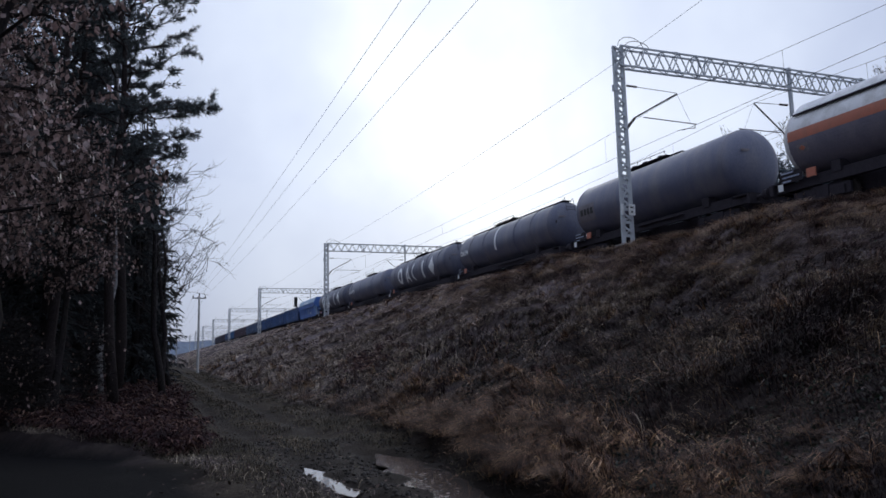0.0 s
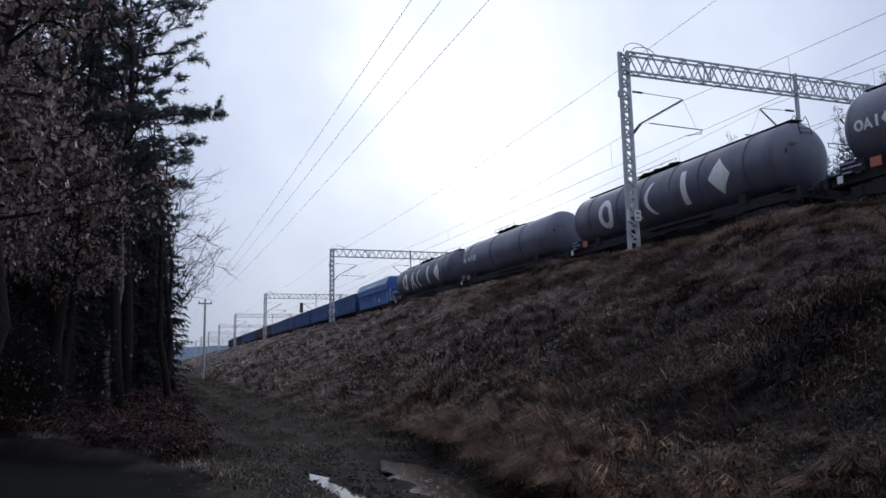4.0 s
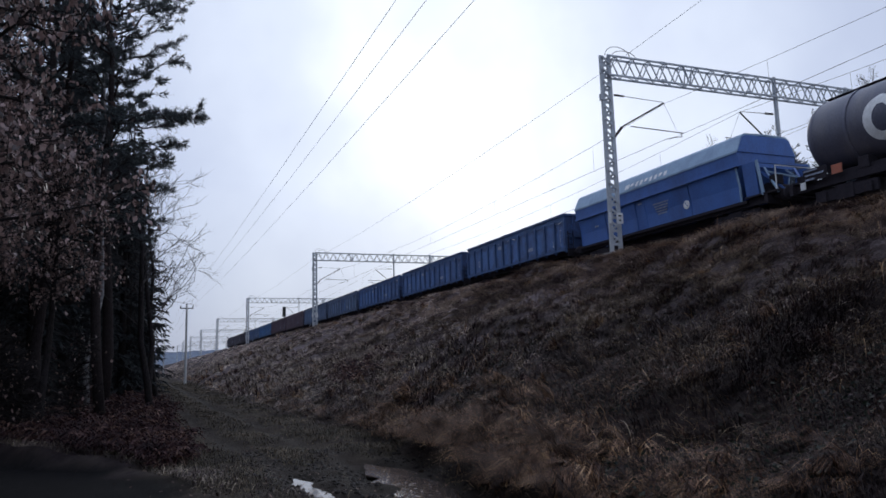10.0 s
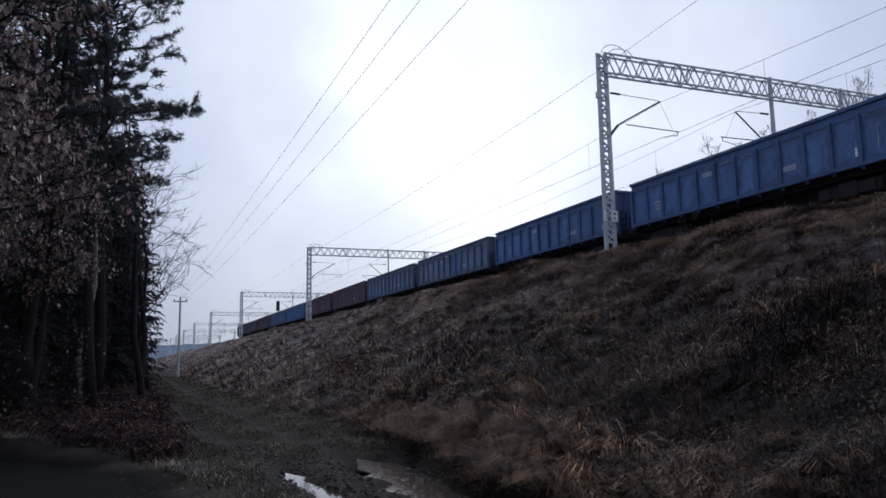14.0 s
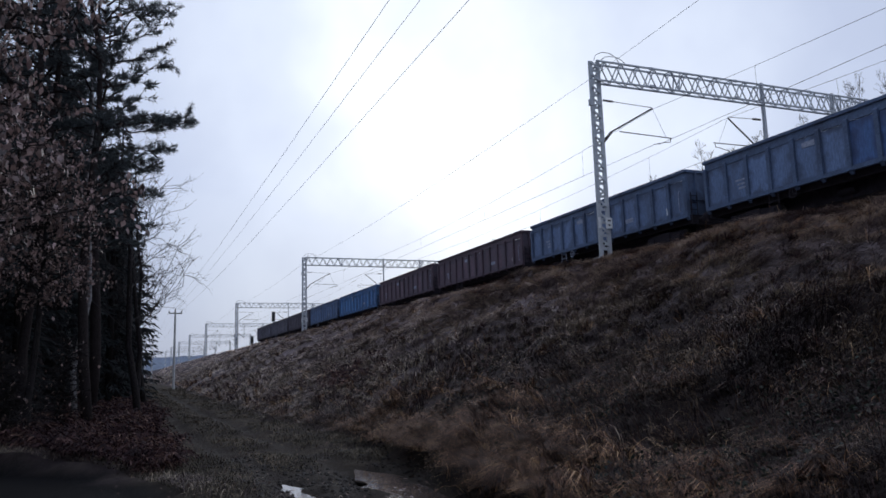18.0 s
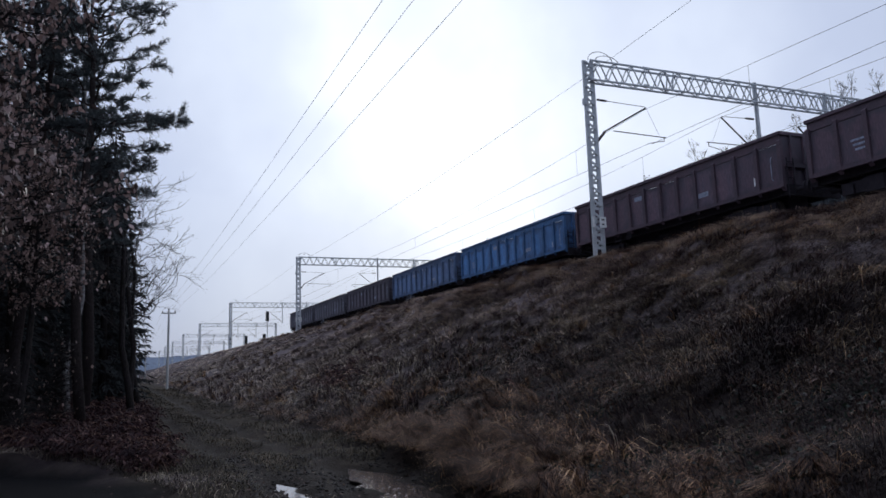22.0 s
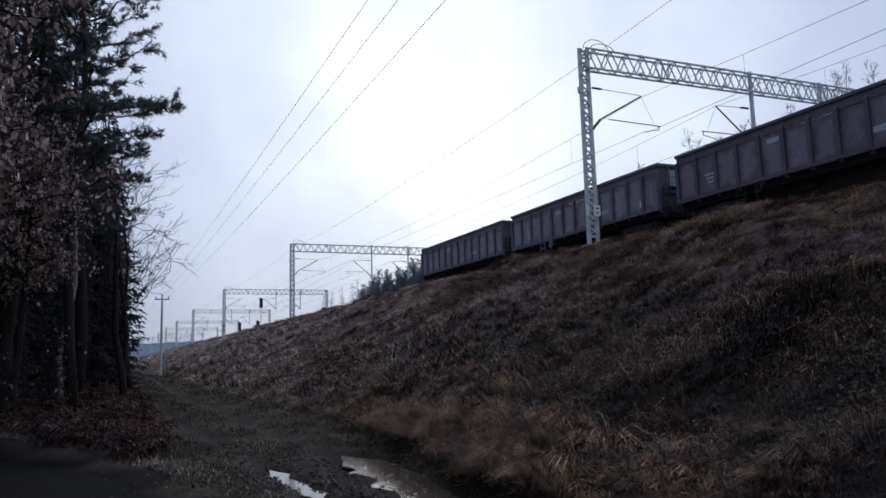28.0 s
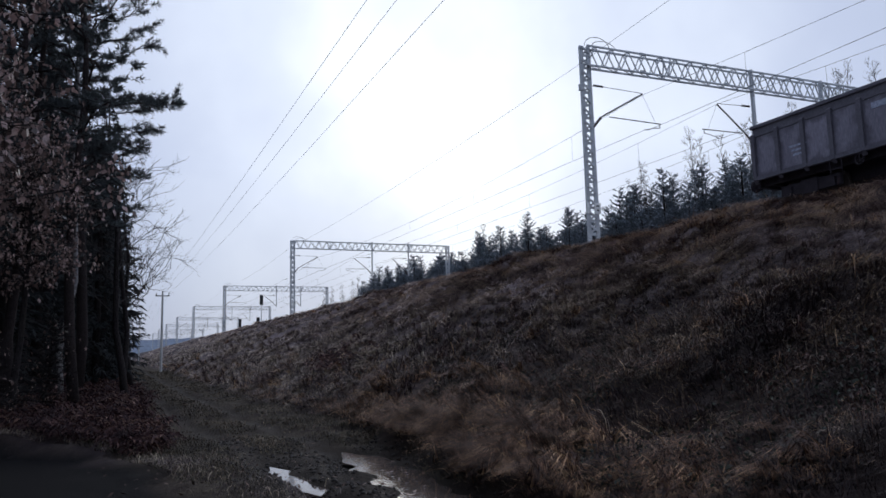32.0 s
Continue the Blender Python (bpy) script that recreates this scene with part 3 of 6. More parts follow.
def sagging(x, ya, za, yb, zb, sag, n=8):
    return [(x, ya + (yb - ya) * k / n, za + (zb - za) * k / n - sag * 4 * (k / n) * (1 - k / n)) for k in range(n + 1)]


SPAN_Y = (-36.0,) + GANTRY_Y
for tx in TRACKS:
    line = thing("catenary_line", "overhead contact line with carrier cable and droppers", "overhead line", "lines over the tracks")
    for ya, yb in zip(SPAN_Y, SPAN_Y[1:]):
        za, zb = rail_z(ya) + CARRIER - 0.15, rail_z(yb) + CARRIER - 0.15
        carrier = sagging(tx, ya, za, yb, zb, 0.95, 10)
        wire_span("carrier_cable", carrier, 0.009, line)
        wire_span("contact_wire", [(tx - 0.1, ya, rail_z(ya) + CONTACT), (tx + 0.1, yb, rail_z(yb) + CONTACT)], 0.010, line)
        for k in (1, 3, 5, 7, 9):
            x, y, z = carrier[k]
            wire_span("dropper", [(x, y, z), (x, y, rail_z(y) + CONTACT)], 0.006, line)
feeder = thing("feeder_cable", "bare feeder cable along the gantry posts", "overhead line")
for ya, yb in zip(SPAN_Y, SPAN_Y[1:]):
    near = 4.5 if ya < 0 else 0.0
    wire_span("cable", sagging(GX - 0.35, ya, rail_z(ya) + POST_H - 0.85 + near, yb, rail_z(yb) + POST_H - 0.85, 0.45), 0.008, feeder)

# ---- village power line beside the lane ----
POLES = ((4.55, 86.0), (4.85, 176.0), (5.2, 262.0))
WIRE_OFF = (-0.62, 0.0, 0.62)


def build_pole():
    p = thing("utility_pole", "grey weathered utility pole with short crossarm", "utility pole", "poles along the lane")
    part("shaft", Solid().path([(0, 0, -0.5), (0, 0, 4), (0, 0, 8.2)], (0.15, 0.125, 0.10), 10), POLE_WOOD, p)
    part("crossarm", Solid().bar((-0.7, 0, 7.9), (0.7, 0, 7.9), 0.09, 0.1), STEEL_DARK, p)
    for dx in WIRE_OFF:
        z = 8.2 if dx == 0 else 7.95
        part("insulator", Solid().tube((dx, 0, z), (dx, 0, z + 0.12), 0.05, n=8).tube((dx, 0, z + 0.12), (dx, 0, z + 0.22), 0.06, 0.04, n=8), PORCELAIN, p)
    return p


pole = None
for x, y in POLES:
    m = pose(x, y, float(ground_z(x, y)))
    if pole is None:
        pole = build_pole()
        pole.matrix_basis = m
    else:
        copy_thing(pole, m)
village = thing("power_line", "three thin power wires strung between poles", "power line")
run = ((4.3, -40.0, 8.4),) + tuple((x, y, float(ground_z(x, y)) + 8.2) for x, y in POLES)
for (xa, ya, za), (xb, yb, zb) in zip(run, run[1:]):
    for dx in WIRE_OFF:
        n = 10
        pts = [(xa + (xb - xa) * k / n + dx, ya + (yb - ya) * k / n, za + (zb - za) * k / n - 0.9 * 4 * (k / n) * (1 - k / n) + (0.2 if dx == 0 else 0)) for k in range(n + 1)]
        wire_span("wire", pts, 0.0045, village)


# ---- the goods train ----
def underframe(w, length, bogie, floor=1.2):
    """Solebars, buffers, hooks, bogies with wheels, brake gear, and a box that fills the gap below the floor."""
    frame_part = Solid()
    for x in (-1.05, 1.05):
        frame_part.box((x, 0, floor - 0.14), (0.14, length - 1.24, 0.28))
    for y in np.linspace(-(length - 1.6) / 2, (length - 1.6) / 2, 7):
        frame_part.box((0, y, floor - 0.14), (2.1, 0.14, 0.2))
    fr = part("underframe", frame_part, UNDER, w)
    for s in (-1, 1):
        ye = s * (length - 1.24) / 2
        part("headstock", Solid().box((0, ye, floor - 0.15), (2.6, 0.16, 0.38)), UNDER, w)
        for x in (-0.875, 0.875):
            part("buffer", Solid().tube((x, ye, 1.06), (x, ye + s * 0.45, 1.06), 0.09, n=10).tube((x, ye + s * 0.5, 1.06), (x, ye + s * 0.6, 1.06), 0.23, n=14), UNDER, w)
        part("coupling", Solid().bar((0, ye, 1.02), (0, ye + s * 0.6, 0.95), 0.09), UNDER, w)
        bg = Solid()
        for x in (-1.0, 1.0):
            bg.prism([(x - 0.06, 0.35), (x + 0.06, 0.35), (x + 0.06, 0.75), (x - 0.06, 0.75)], s * bogie - 1.25, s * bogie + 1.25)
            bg.box((x, s * bogie, 0.55), (0.2, 0.7, 0.5))
            for dy in (-0.9, 0.9):
                bg.box((x, s * bogie + dy, 0.5), (0.3, 0.34, 0.32))
        bg.box((0, s * bogie, 0.7), (2.0, 0.4, 0.24))
        b = part("bogie", bg, UNDER, w)
        for dy in (-0.9, 0.9):
            ws = Solid().tube((-0.85, s * bogie + dy, 0.46), (0.85, s * bogie + dy, 0.46), 0.08, n=8)
            for x in (-0.75, 0.75):
                ws.tube((x - 0.065, s * bogie + dy, 0.46), (x + 0.065, s * bogie + dy, 0.46), 0.46, n=24)
            part("wheelset", ws, WHEEL, b)
    # dark box added to keep the sky from showing through under the wagon
    part("brake_rigging", Solid().box((0, 0, floor - 0.45), (0.9, length - 2.6, 0.56)), UNDER, w)
    part("brake_cylinder", Solid().tube((-0.5, 0.6, 0.75), (-0.5, 1.3, 0.75), 0.16, n=12), UNDER, fr)
    return fr


PITCH = 14.84   # length of a gondola over its buffers


def build_gondola(paint, label):
    """Four-axle open box wagon."""
    w = thing("gondola_wagon", label, "freight wagon", "wagons of the train")
    half, top, low = 6.78, 3.2, 1.2
    underframe(w, PITCH, 4.75, low)
    part("floor", Solid().box((0, 0, low + 0.04), (2.7, 2 * half - 0.1, 0.08)), UNDER, w)
    n = 12
    step = 2 * half / n
    # darkened copy of the paint: shadow lines at ribs and top are in its colour
    ribs = RIB_SHADE[paint.name]
    for side in (-1, 1):
        for k in range(n):
            y = -half + (k + 0.5) * step
            lean = 0.012 * math.sin(7.3 * k + side)
            part("side_panel", Solid().box((side * (1.40 + lean), y, (low + top) / 2 - 0.22), (0.05, step - 0.02, top - low - 0.44)), paint, w)
        for k in range(n + 1):
            y = -half + k * step
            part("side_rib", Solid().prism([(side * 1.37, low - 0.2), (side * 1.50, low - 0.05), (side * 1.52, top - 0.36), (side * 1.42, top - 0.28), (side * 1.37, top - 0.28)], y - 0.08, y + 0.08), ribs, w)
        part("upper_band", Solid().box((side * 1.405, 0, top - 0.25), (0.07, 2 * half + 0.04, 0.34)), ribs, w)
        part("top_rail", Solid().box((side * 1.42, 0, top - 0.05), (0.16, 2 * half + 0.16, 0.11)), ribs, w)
        part("bottom_rail", Solid().box((side * 1.42, 0, low), (0.13, 2 * half + 0.1, 0.15)), ribs, w)
        plate = part("data_plate", Solid().box((side * 1.433, side * 5.55, 1.62), (0.012, 0.24, 0.3)), WHITE, w, "small white data plate")
        part("load_table", Solid().box((side * 1.433, side * 2.68, 1.75), (0.008, 0.6, 0.2)), paint_faint, w, "faded white lettering bars")
        for j in range(3):
            part("lettering_bar", Solid().box((side * 1.434, -side * 4.8, 2.0 - 0.16 * j), (0.008, 0.75 - 0.15 * j, 0.07)), paint_faint, w)
        grab = Solid().path([(side * 1.43, -half + 0.42, 1.45), (side * 1.50, -half + 0.42, 1.52), (side * 1.50, -half + 0.42, 2.28), (side * 1.43, -half + 0.42, 2.35)], (0.017,) * 4, 5)
        part("grab_rail", grab, paint_faint, w, "pale bent grab rail")
        part("emblem", Solid().box((side * 1.434, -side * 1.6, 2.5), (0.008, 0.55, 0.2)), paint_faint, w, "faded pale emblem block")
    for s in (-1, 1):
        ye = s * half
        part("end_panel", Solid().box((0, ye, (low + top) / 2), (2.76, 0.06, top - low - 0.1)), paint, w)
        for x in (-0.95, -0.32, 0.32, 0.95):
            part("end_rib", Solid().box((x, ye + s * 0.06, (low + top) / 2), (0.1, 0.1, top - low - 0.1)), paint, w)
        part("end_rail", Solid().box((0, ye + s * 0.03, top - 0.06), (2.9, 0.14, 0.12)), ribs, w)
        if "sooty" in label:
            part("end_sheet", Solid().box((-0.6, ye + s * 0.13, low + 1.35), (0.62, 0.02, 0.7)), paint_faint, w, "pale patch plate on the end wall")
        part("end_beam", Solid().box((0, ye + s * 0.06, low + 0.75), (2.7, 0.1, 0.12)), paint, w)
        lad = Solid()
        for x in (-1.34, -1.02):
            lad.bar((x, ye + s * 0.16, 0.75), (x, ye + s * 0.16, 2.2), 0.03)
        for z in np.arange(0.85, 2.2, 0.3):
            lad.bar((-1.34, ye + s * 0.16, z), (-1.02, ye + s * 0.16, z), 0.025)
        part("ladder", lad, UNDER, w)
    wheel = Solid()
    for k in range(16):
        a, b = 2 * math.pi * k / 16, 2 * math.pi * (k + 1) / 16
        wheel.bar((-1.5, 2.4 + 0.17 * math.cos(a), 0.9 + 0.17 * math.sin(a)), (-1.5, 2.4 + 0.17 * math.cos(b), 0.9 + 0.17 * math.sin(b)), 0.025)
    wheel.bar((-1.5, 2.23, 0.9), (-1.5, 2.57, 0.9), 0.02).bar((-1.5, 2.4, 0.73), (-1.5, 2.4, 1.07), 0.02).bar((-1.5, 2.4, 0.9), (-1.1, 2.4, 0.95), 0.03)
    gear, note = (paint_faint, "pale spoked brake handwheel") if "panels" in label else (UNDER, "dark spoked brake handwheel")
    part("brake_handwheel", wheel, gear, w, note)
    part("step_frame", Solid().bar((-1.45, 3.1, 1.1), (-1.45, 3.1, 0.65), 0.025).bar((-1.45, 3.55, 1.1), (-1.45, 3.55, 0.65), 0.025).bar((-1.45, 3.1, 0.8), (-1.45, 3.55, 0.8), 0.03), gear, w)
    return w


panel_paint = material("dusty pink-grey label", (0.17, 0.15, 0.16), 0.7, 0, 0.2, 5, 40, 0.1, (0.09, 0.08, 0.09), 0.8)
paint_faint = material("faded lettering paint", (0.29, 0.32, 0.40), 0.7, 0, 0.3, 9, 40, 0.1, (0.13, 0.145, 0.20), 1.0)


# the tank's own shadow below, painted together with grime
SHADE_GRIME = material("shaded and grimy tank underside", (0.11, 0.10, 0.13), 0.7, 0.0, 0.25, 1.2, 30, 0.1, (0.16, 0.14, 0.16), 0.7)


def build_hopper():
    """Covered self-discharging hopper wagon: pale swinging roof, side flaps, open machinery bay at one end."""
    w = thing("hopper_wagon", "blue covered hopper wagon with pale hinged roof", "freight wagon", "wagons of the train")
    y0, y1 = -5.6, 6.65
    underframe(w, 14.62, 4.8, 1.15)
    upper = [(-1.46, 2.55), (-1.50, 3.1), (1.50, 3.1), (1.46, 2.55)]
    part("upper_body", Solid().prism(upper, y0, y1), HOPPER_BLUE, w)
    for side in (-1, 1):
        roof = [(side * 1.53, 3.06), (side * 1.53, 3.14), (side * 1.24, 3.76), (side * 1.08, 3.88), (side * 0.02, 3.92), (side * 0.02, 3.84), (side * 1.02, 3.80)]
        part("roof_flap", Solid().prism(roof, y0 - 0.03, y1 + 0.03), HOPPER_ROOF, w, "pale blue-grey roof flap")
        for j in range(9):
            y = 1.90 - j * 0.36
            if j == 0:
                y += 0.12
            u = 0.06 * (j % 3 == 1)
            part("brand_bar", Solid().prism([(side * 1.503, 3.215 + u), (side * 1.40, 3.435), (side * 1.408, 3.439), (side * 1.511, 3.219 + u)], y - (0.34 if j == 0 else 0.19), y), WHITE, w)
        for a, b in ((y0 + 0.25, -2.45), (-2.4, 0.75), (1.5, 4.0), (4.06, y1 - 0.2)):
            part("side_flap", Solid().prism([(side * 1.42, 2.52), (side * 1.35, 2.52), (side * 1.20, 1.75), (side * 1.16, 1.12), (side * 1.23, 1.12), (side * 1.27, 1.75)], a, b), HOPPER_BLUE, w)
        part("flap_post", Solid().prism([(side * 1.36, 2.52), (side * 1.26, 2.52), (side * 1.12, 1.12), (side * 1.20, 1.12)], 0.75, 1.5), HOPPER_BLUE, w)
        for y in (y0 + 0.25, 0.75, 1.5, y1 - 0.2):
            part("flap_edge", Solid().prism([(side * 1.44, 2.53), (side * 1.38, 2.53), (side * 1.22, 1.75), (side * 1.18, 1.1), (side * 1.25, 1.1), (side * 1.29, 1.75)], y - 0.03, y + 0.03), HOPPER_ROOF if y < -4 else HOPPER_BLUE, w)
        part("eave_rail", Solid().box((side * 1.48, (y0 + y1) / 2, 2.55), (0.10, y1 - y0, 0.09)), HOPPER_BLUE, w)
        part("lower_rail", Solid().box((side * 1.2, 0.5, 1.06), (0.12, 12.3, 0.12)), UNDER, w)
        disc = part("warning_disc", Solid().tube((side * 1.27, -2.15, 1.66), (side * 1.30, -2.15, 1.66), 0.19, n=18), WHITE, w, "white round marking")
        part("disc_mark", Solid().bar((side * 1.305, -2.25, 1.58), (side * 1.305, -2.05, 1.76), 0.02), HOPPER_BLUE, disc)
        for j in range(5):
            part("lettering_bar", Solid().box((side * (1.34 - 0.022 * j), -0.45, 2.1 - 0.12 * j), (0.06, 1.1 - 0.12 * j, 0.05)), paint_faint, w)
        for y, z in ((1.1, 2.35), (-4.9, 2.3), (4.9, 1.95), (3.2, 1.8)):
            part("lettering_bar", Solid().box((side * (1.30 if z > 2 else 1.28), y, z), (0.12, 0.3, 0.08)), paint_faint, w)
    gable = [(-1.50, 3.1), (-1.21, 3.72), (-1.03, 3.81), (1.03, 3.81), (1.21, 3.72), (1.50, 3.1)]
    for s, y in ((-1, y0), (1, y1)):
        part("gable", Solid().prism(gable, y - 0.04, y + 0.04), HOPPER_BLUE, w)
        end, yi = Solid(), y - s * 1.1
        end.v = [(-1.4, y, 2.56), (1.4, y, 2.56), (1.05, yi, 1.2), (-1.05, yi, 1.2), (-1.4, y - s * 0.1, 2.56), (1.4, y - s * 0.1, 2.56), (1.05, yi - s * 0.1, 1.2), (-1.05, yi - s * 0.1, 1.2)]
        end.f = [(0, 1, 2, 3), (7, 6, 5, 4), (0, 4, 5, 1), (1, 5, 6, 2), (2, 6, 7, 3), (3, 7, 4, 0)]
        part("sloping_end", end, HOPPER_BLUE, w)
    # machinery bay
    for x in (-1, 1):
        part("end_plate", Solid().prism([(x * 1.40, 2.5), (x * 1.36, 2.5), (x * 1.24, 1.2), (x * 1.28, 1.2)], y0 - 0.75, y0 - 0.1), HOPPER_BLUE, w)
        part("end_post", Solid().bar((x * 1.25, y0 - 0.95, 1.15), (x * 1.32, y0 - 0.8, 2.55), 0.10), HOPPER_ROOF, w)
        part("end_strut", Solid().bar((x * 0.45, y0 - 1.5, 1.15), (x * 1.1, y0 - 0.3, 2.5), 0.09), HOPPER_BLUE, w)
        part("end_strut", Solid().bar((x * 1.15, y0 - 1.6, 1.15), (x * 0.55, y0 - 0.4, 2.4), 0.07), HOPPER_ROOF, w)
        part("valve_box", Solid().box((x * 0.7, y0 - 1.1, 1.75), (0.4, 0.3, 0.36)), UNDER, w)
    part("end_crossbar", Solid().bar((-1.3, y0 - 0.8, 2.5), (1.3, y0 - 0.8, 2.5), 0.09), HOPPER_BLUE, w)
    part("linkage", Solid().bar((-0.9, y0 - 0.9, 2.1), (0.9, y0 - 0.9, 1.95), 0.06), HOPPER_ROOF, w)
    part("end_platform", Solid().box((0, y0 - 0.85, 1.2), (2.6, 1.7, 0.06)), UNDER, w)
    part("air_reservoir", Solid().tube((-0.7, y0 - 0.6, 1.5), (0.7, y0 - 0.6, 1.5), 0.24, n=14), UNDER, w)
    rails = Solid()
    for x in (-1.25, 1.25):
        rails.bar((x, y0 - 1.62, 1.2), (x, y0 - 1.62, 2.15), 0.035)
    part("hand_rail", rails.bar((-1.25, y0 - 1.62, 2.15), (1.25, y0 - 1.62, 2.15), 0.035), WHITE, w)
    return w


def tank_shell(r, half, zc, n=48, dish=0.68):
    """A cylinder along y with elliptical dished heads."""
    s = Solid()
    turns = np.linspace(0.06, math.pi / 2, 11)
    rings = [(-half - dish * math.cos(a), r * math.sin(a)) for a in turns]
    rings += [(half * k, r) for k in (-0.6, -0.2, 0.2, 0.6)]
    rings += [(half + dish * math.cos(a), r * math.sin(a)) for a in turns[::-1]]
    for y, q in rings:
        for k in range(n):
            t = 2 * math.pi * k / n
            s.v.append((q * math.sin(t), y, zc + q * math.cos(t)))
    for i in range(len(rings) - 1):
        for k in range(n):
            j = (k + 1) % n
            s.f.append((i * n + k, i * n + j, (i + 1) * n + j, (i + 1) * n + k))
    s.f += [tuple(range(n)), tuple(range((len(rings) - 1) * n, len(rings) * n))]
    return s


def band(r, y, width, zc, thick=0.03, a0=0.0, a1=2 * math.pi, n=40):
    """A hoop, or a patch of one, on a tank; angles from the top towards +x."""
    s = Solid()
    full = a1 - a0 > 6.2
    for k in range(n + (0 if full else 1)):
        t = a0 + (a1 - a0) * k / n
        for q, dy in ((r - 0.01, -width / 2), (r + thick, -width / 2), (r + thick, width / 2), (r - 0.01, width / 2)):
            s.v.append((q * math.sin(t), y + dy, zc + q * math.cos(t)))
    m = len(s.v) // 4
    for k in range(m if full else m - 1):
        a, b = 4 * k, 4 * ((k + 1) % m)
        for i in range(4):
            j = (i + 1) % 4
            s.f.append((a + i, a + j, b + j, b + i))
    if not full:
        s.f += [(0, 3, 2, 1), (4 * m - 4, 4 * m - 3, 4 * m - 2, 4 * m - 1)]
    return s


def tank_mark(r, zc, y, width, side, kind, a0=1.08, a1=2.02):
    """A plain pale shape painted on a tank's side, in rows that follow the curve."""
    s, rows = Solid(), 14
    s.weld = True

    def spans(v, mid):
        c, cm = 2 * v - 1, 2 * mid - 1
        o = max(0.06, math.sqrt(max(0.0, 1 - c * c)))
        if kind == "ring":
            i = 0.5 * math.sqrt(max(0.0, 1 - (c / 0.6) ** 2))
            return [(-o, -i), (i, o)] if abs(cm) < 0.6 else [(-o, 0), (0, o)]
        if kind == "wedge":
            return [(-v - 0.05, 0), (0, v + 0.05)] if mid < 0.4 or 0.62 < mid < 0.78 else [(-v - 0.05, -v + 0.40), (v - 0.40, v + 0.05)]
        if kind == "arc":
            return [(-0.7 + c * c, -0.15 + c * c)]
        if kind == "bar":
            return [(-0.32, 0.32)]
        if kind == "block":
            return [(-1, 1)]
        q = max(0.04, 1 - abs(c))
        return [(-q, q)]

    for k in range(rows):
        v0, v1 = k / rows, (k + 1) / rows
        mid = (v0 + v1) / 2
        for top, low in zip(spans(v0, mid), spans(v1, mid)):
            i = len(s.v)
            for vv, ends in ((v0, top), (v1, low)):
                t = side * (a0 + (a1 - a0) * vv)
                for u in ends:
                    for q in (r + 0.004, r + 0.012):
                        s.v.append((q * math.sin(t), y - u * width / 2, zc + q * math.cos(t)))
            s.f += [tuple(i + j for j in f) for f in ((1, 3, 7, 5), (0, 4, 6, 2), (0, 1, 5, 4), (2, 6, 7, 3), (0, 2, 3, 1), (4, 5, 7, 6))]
    return s


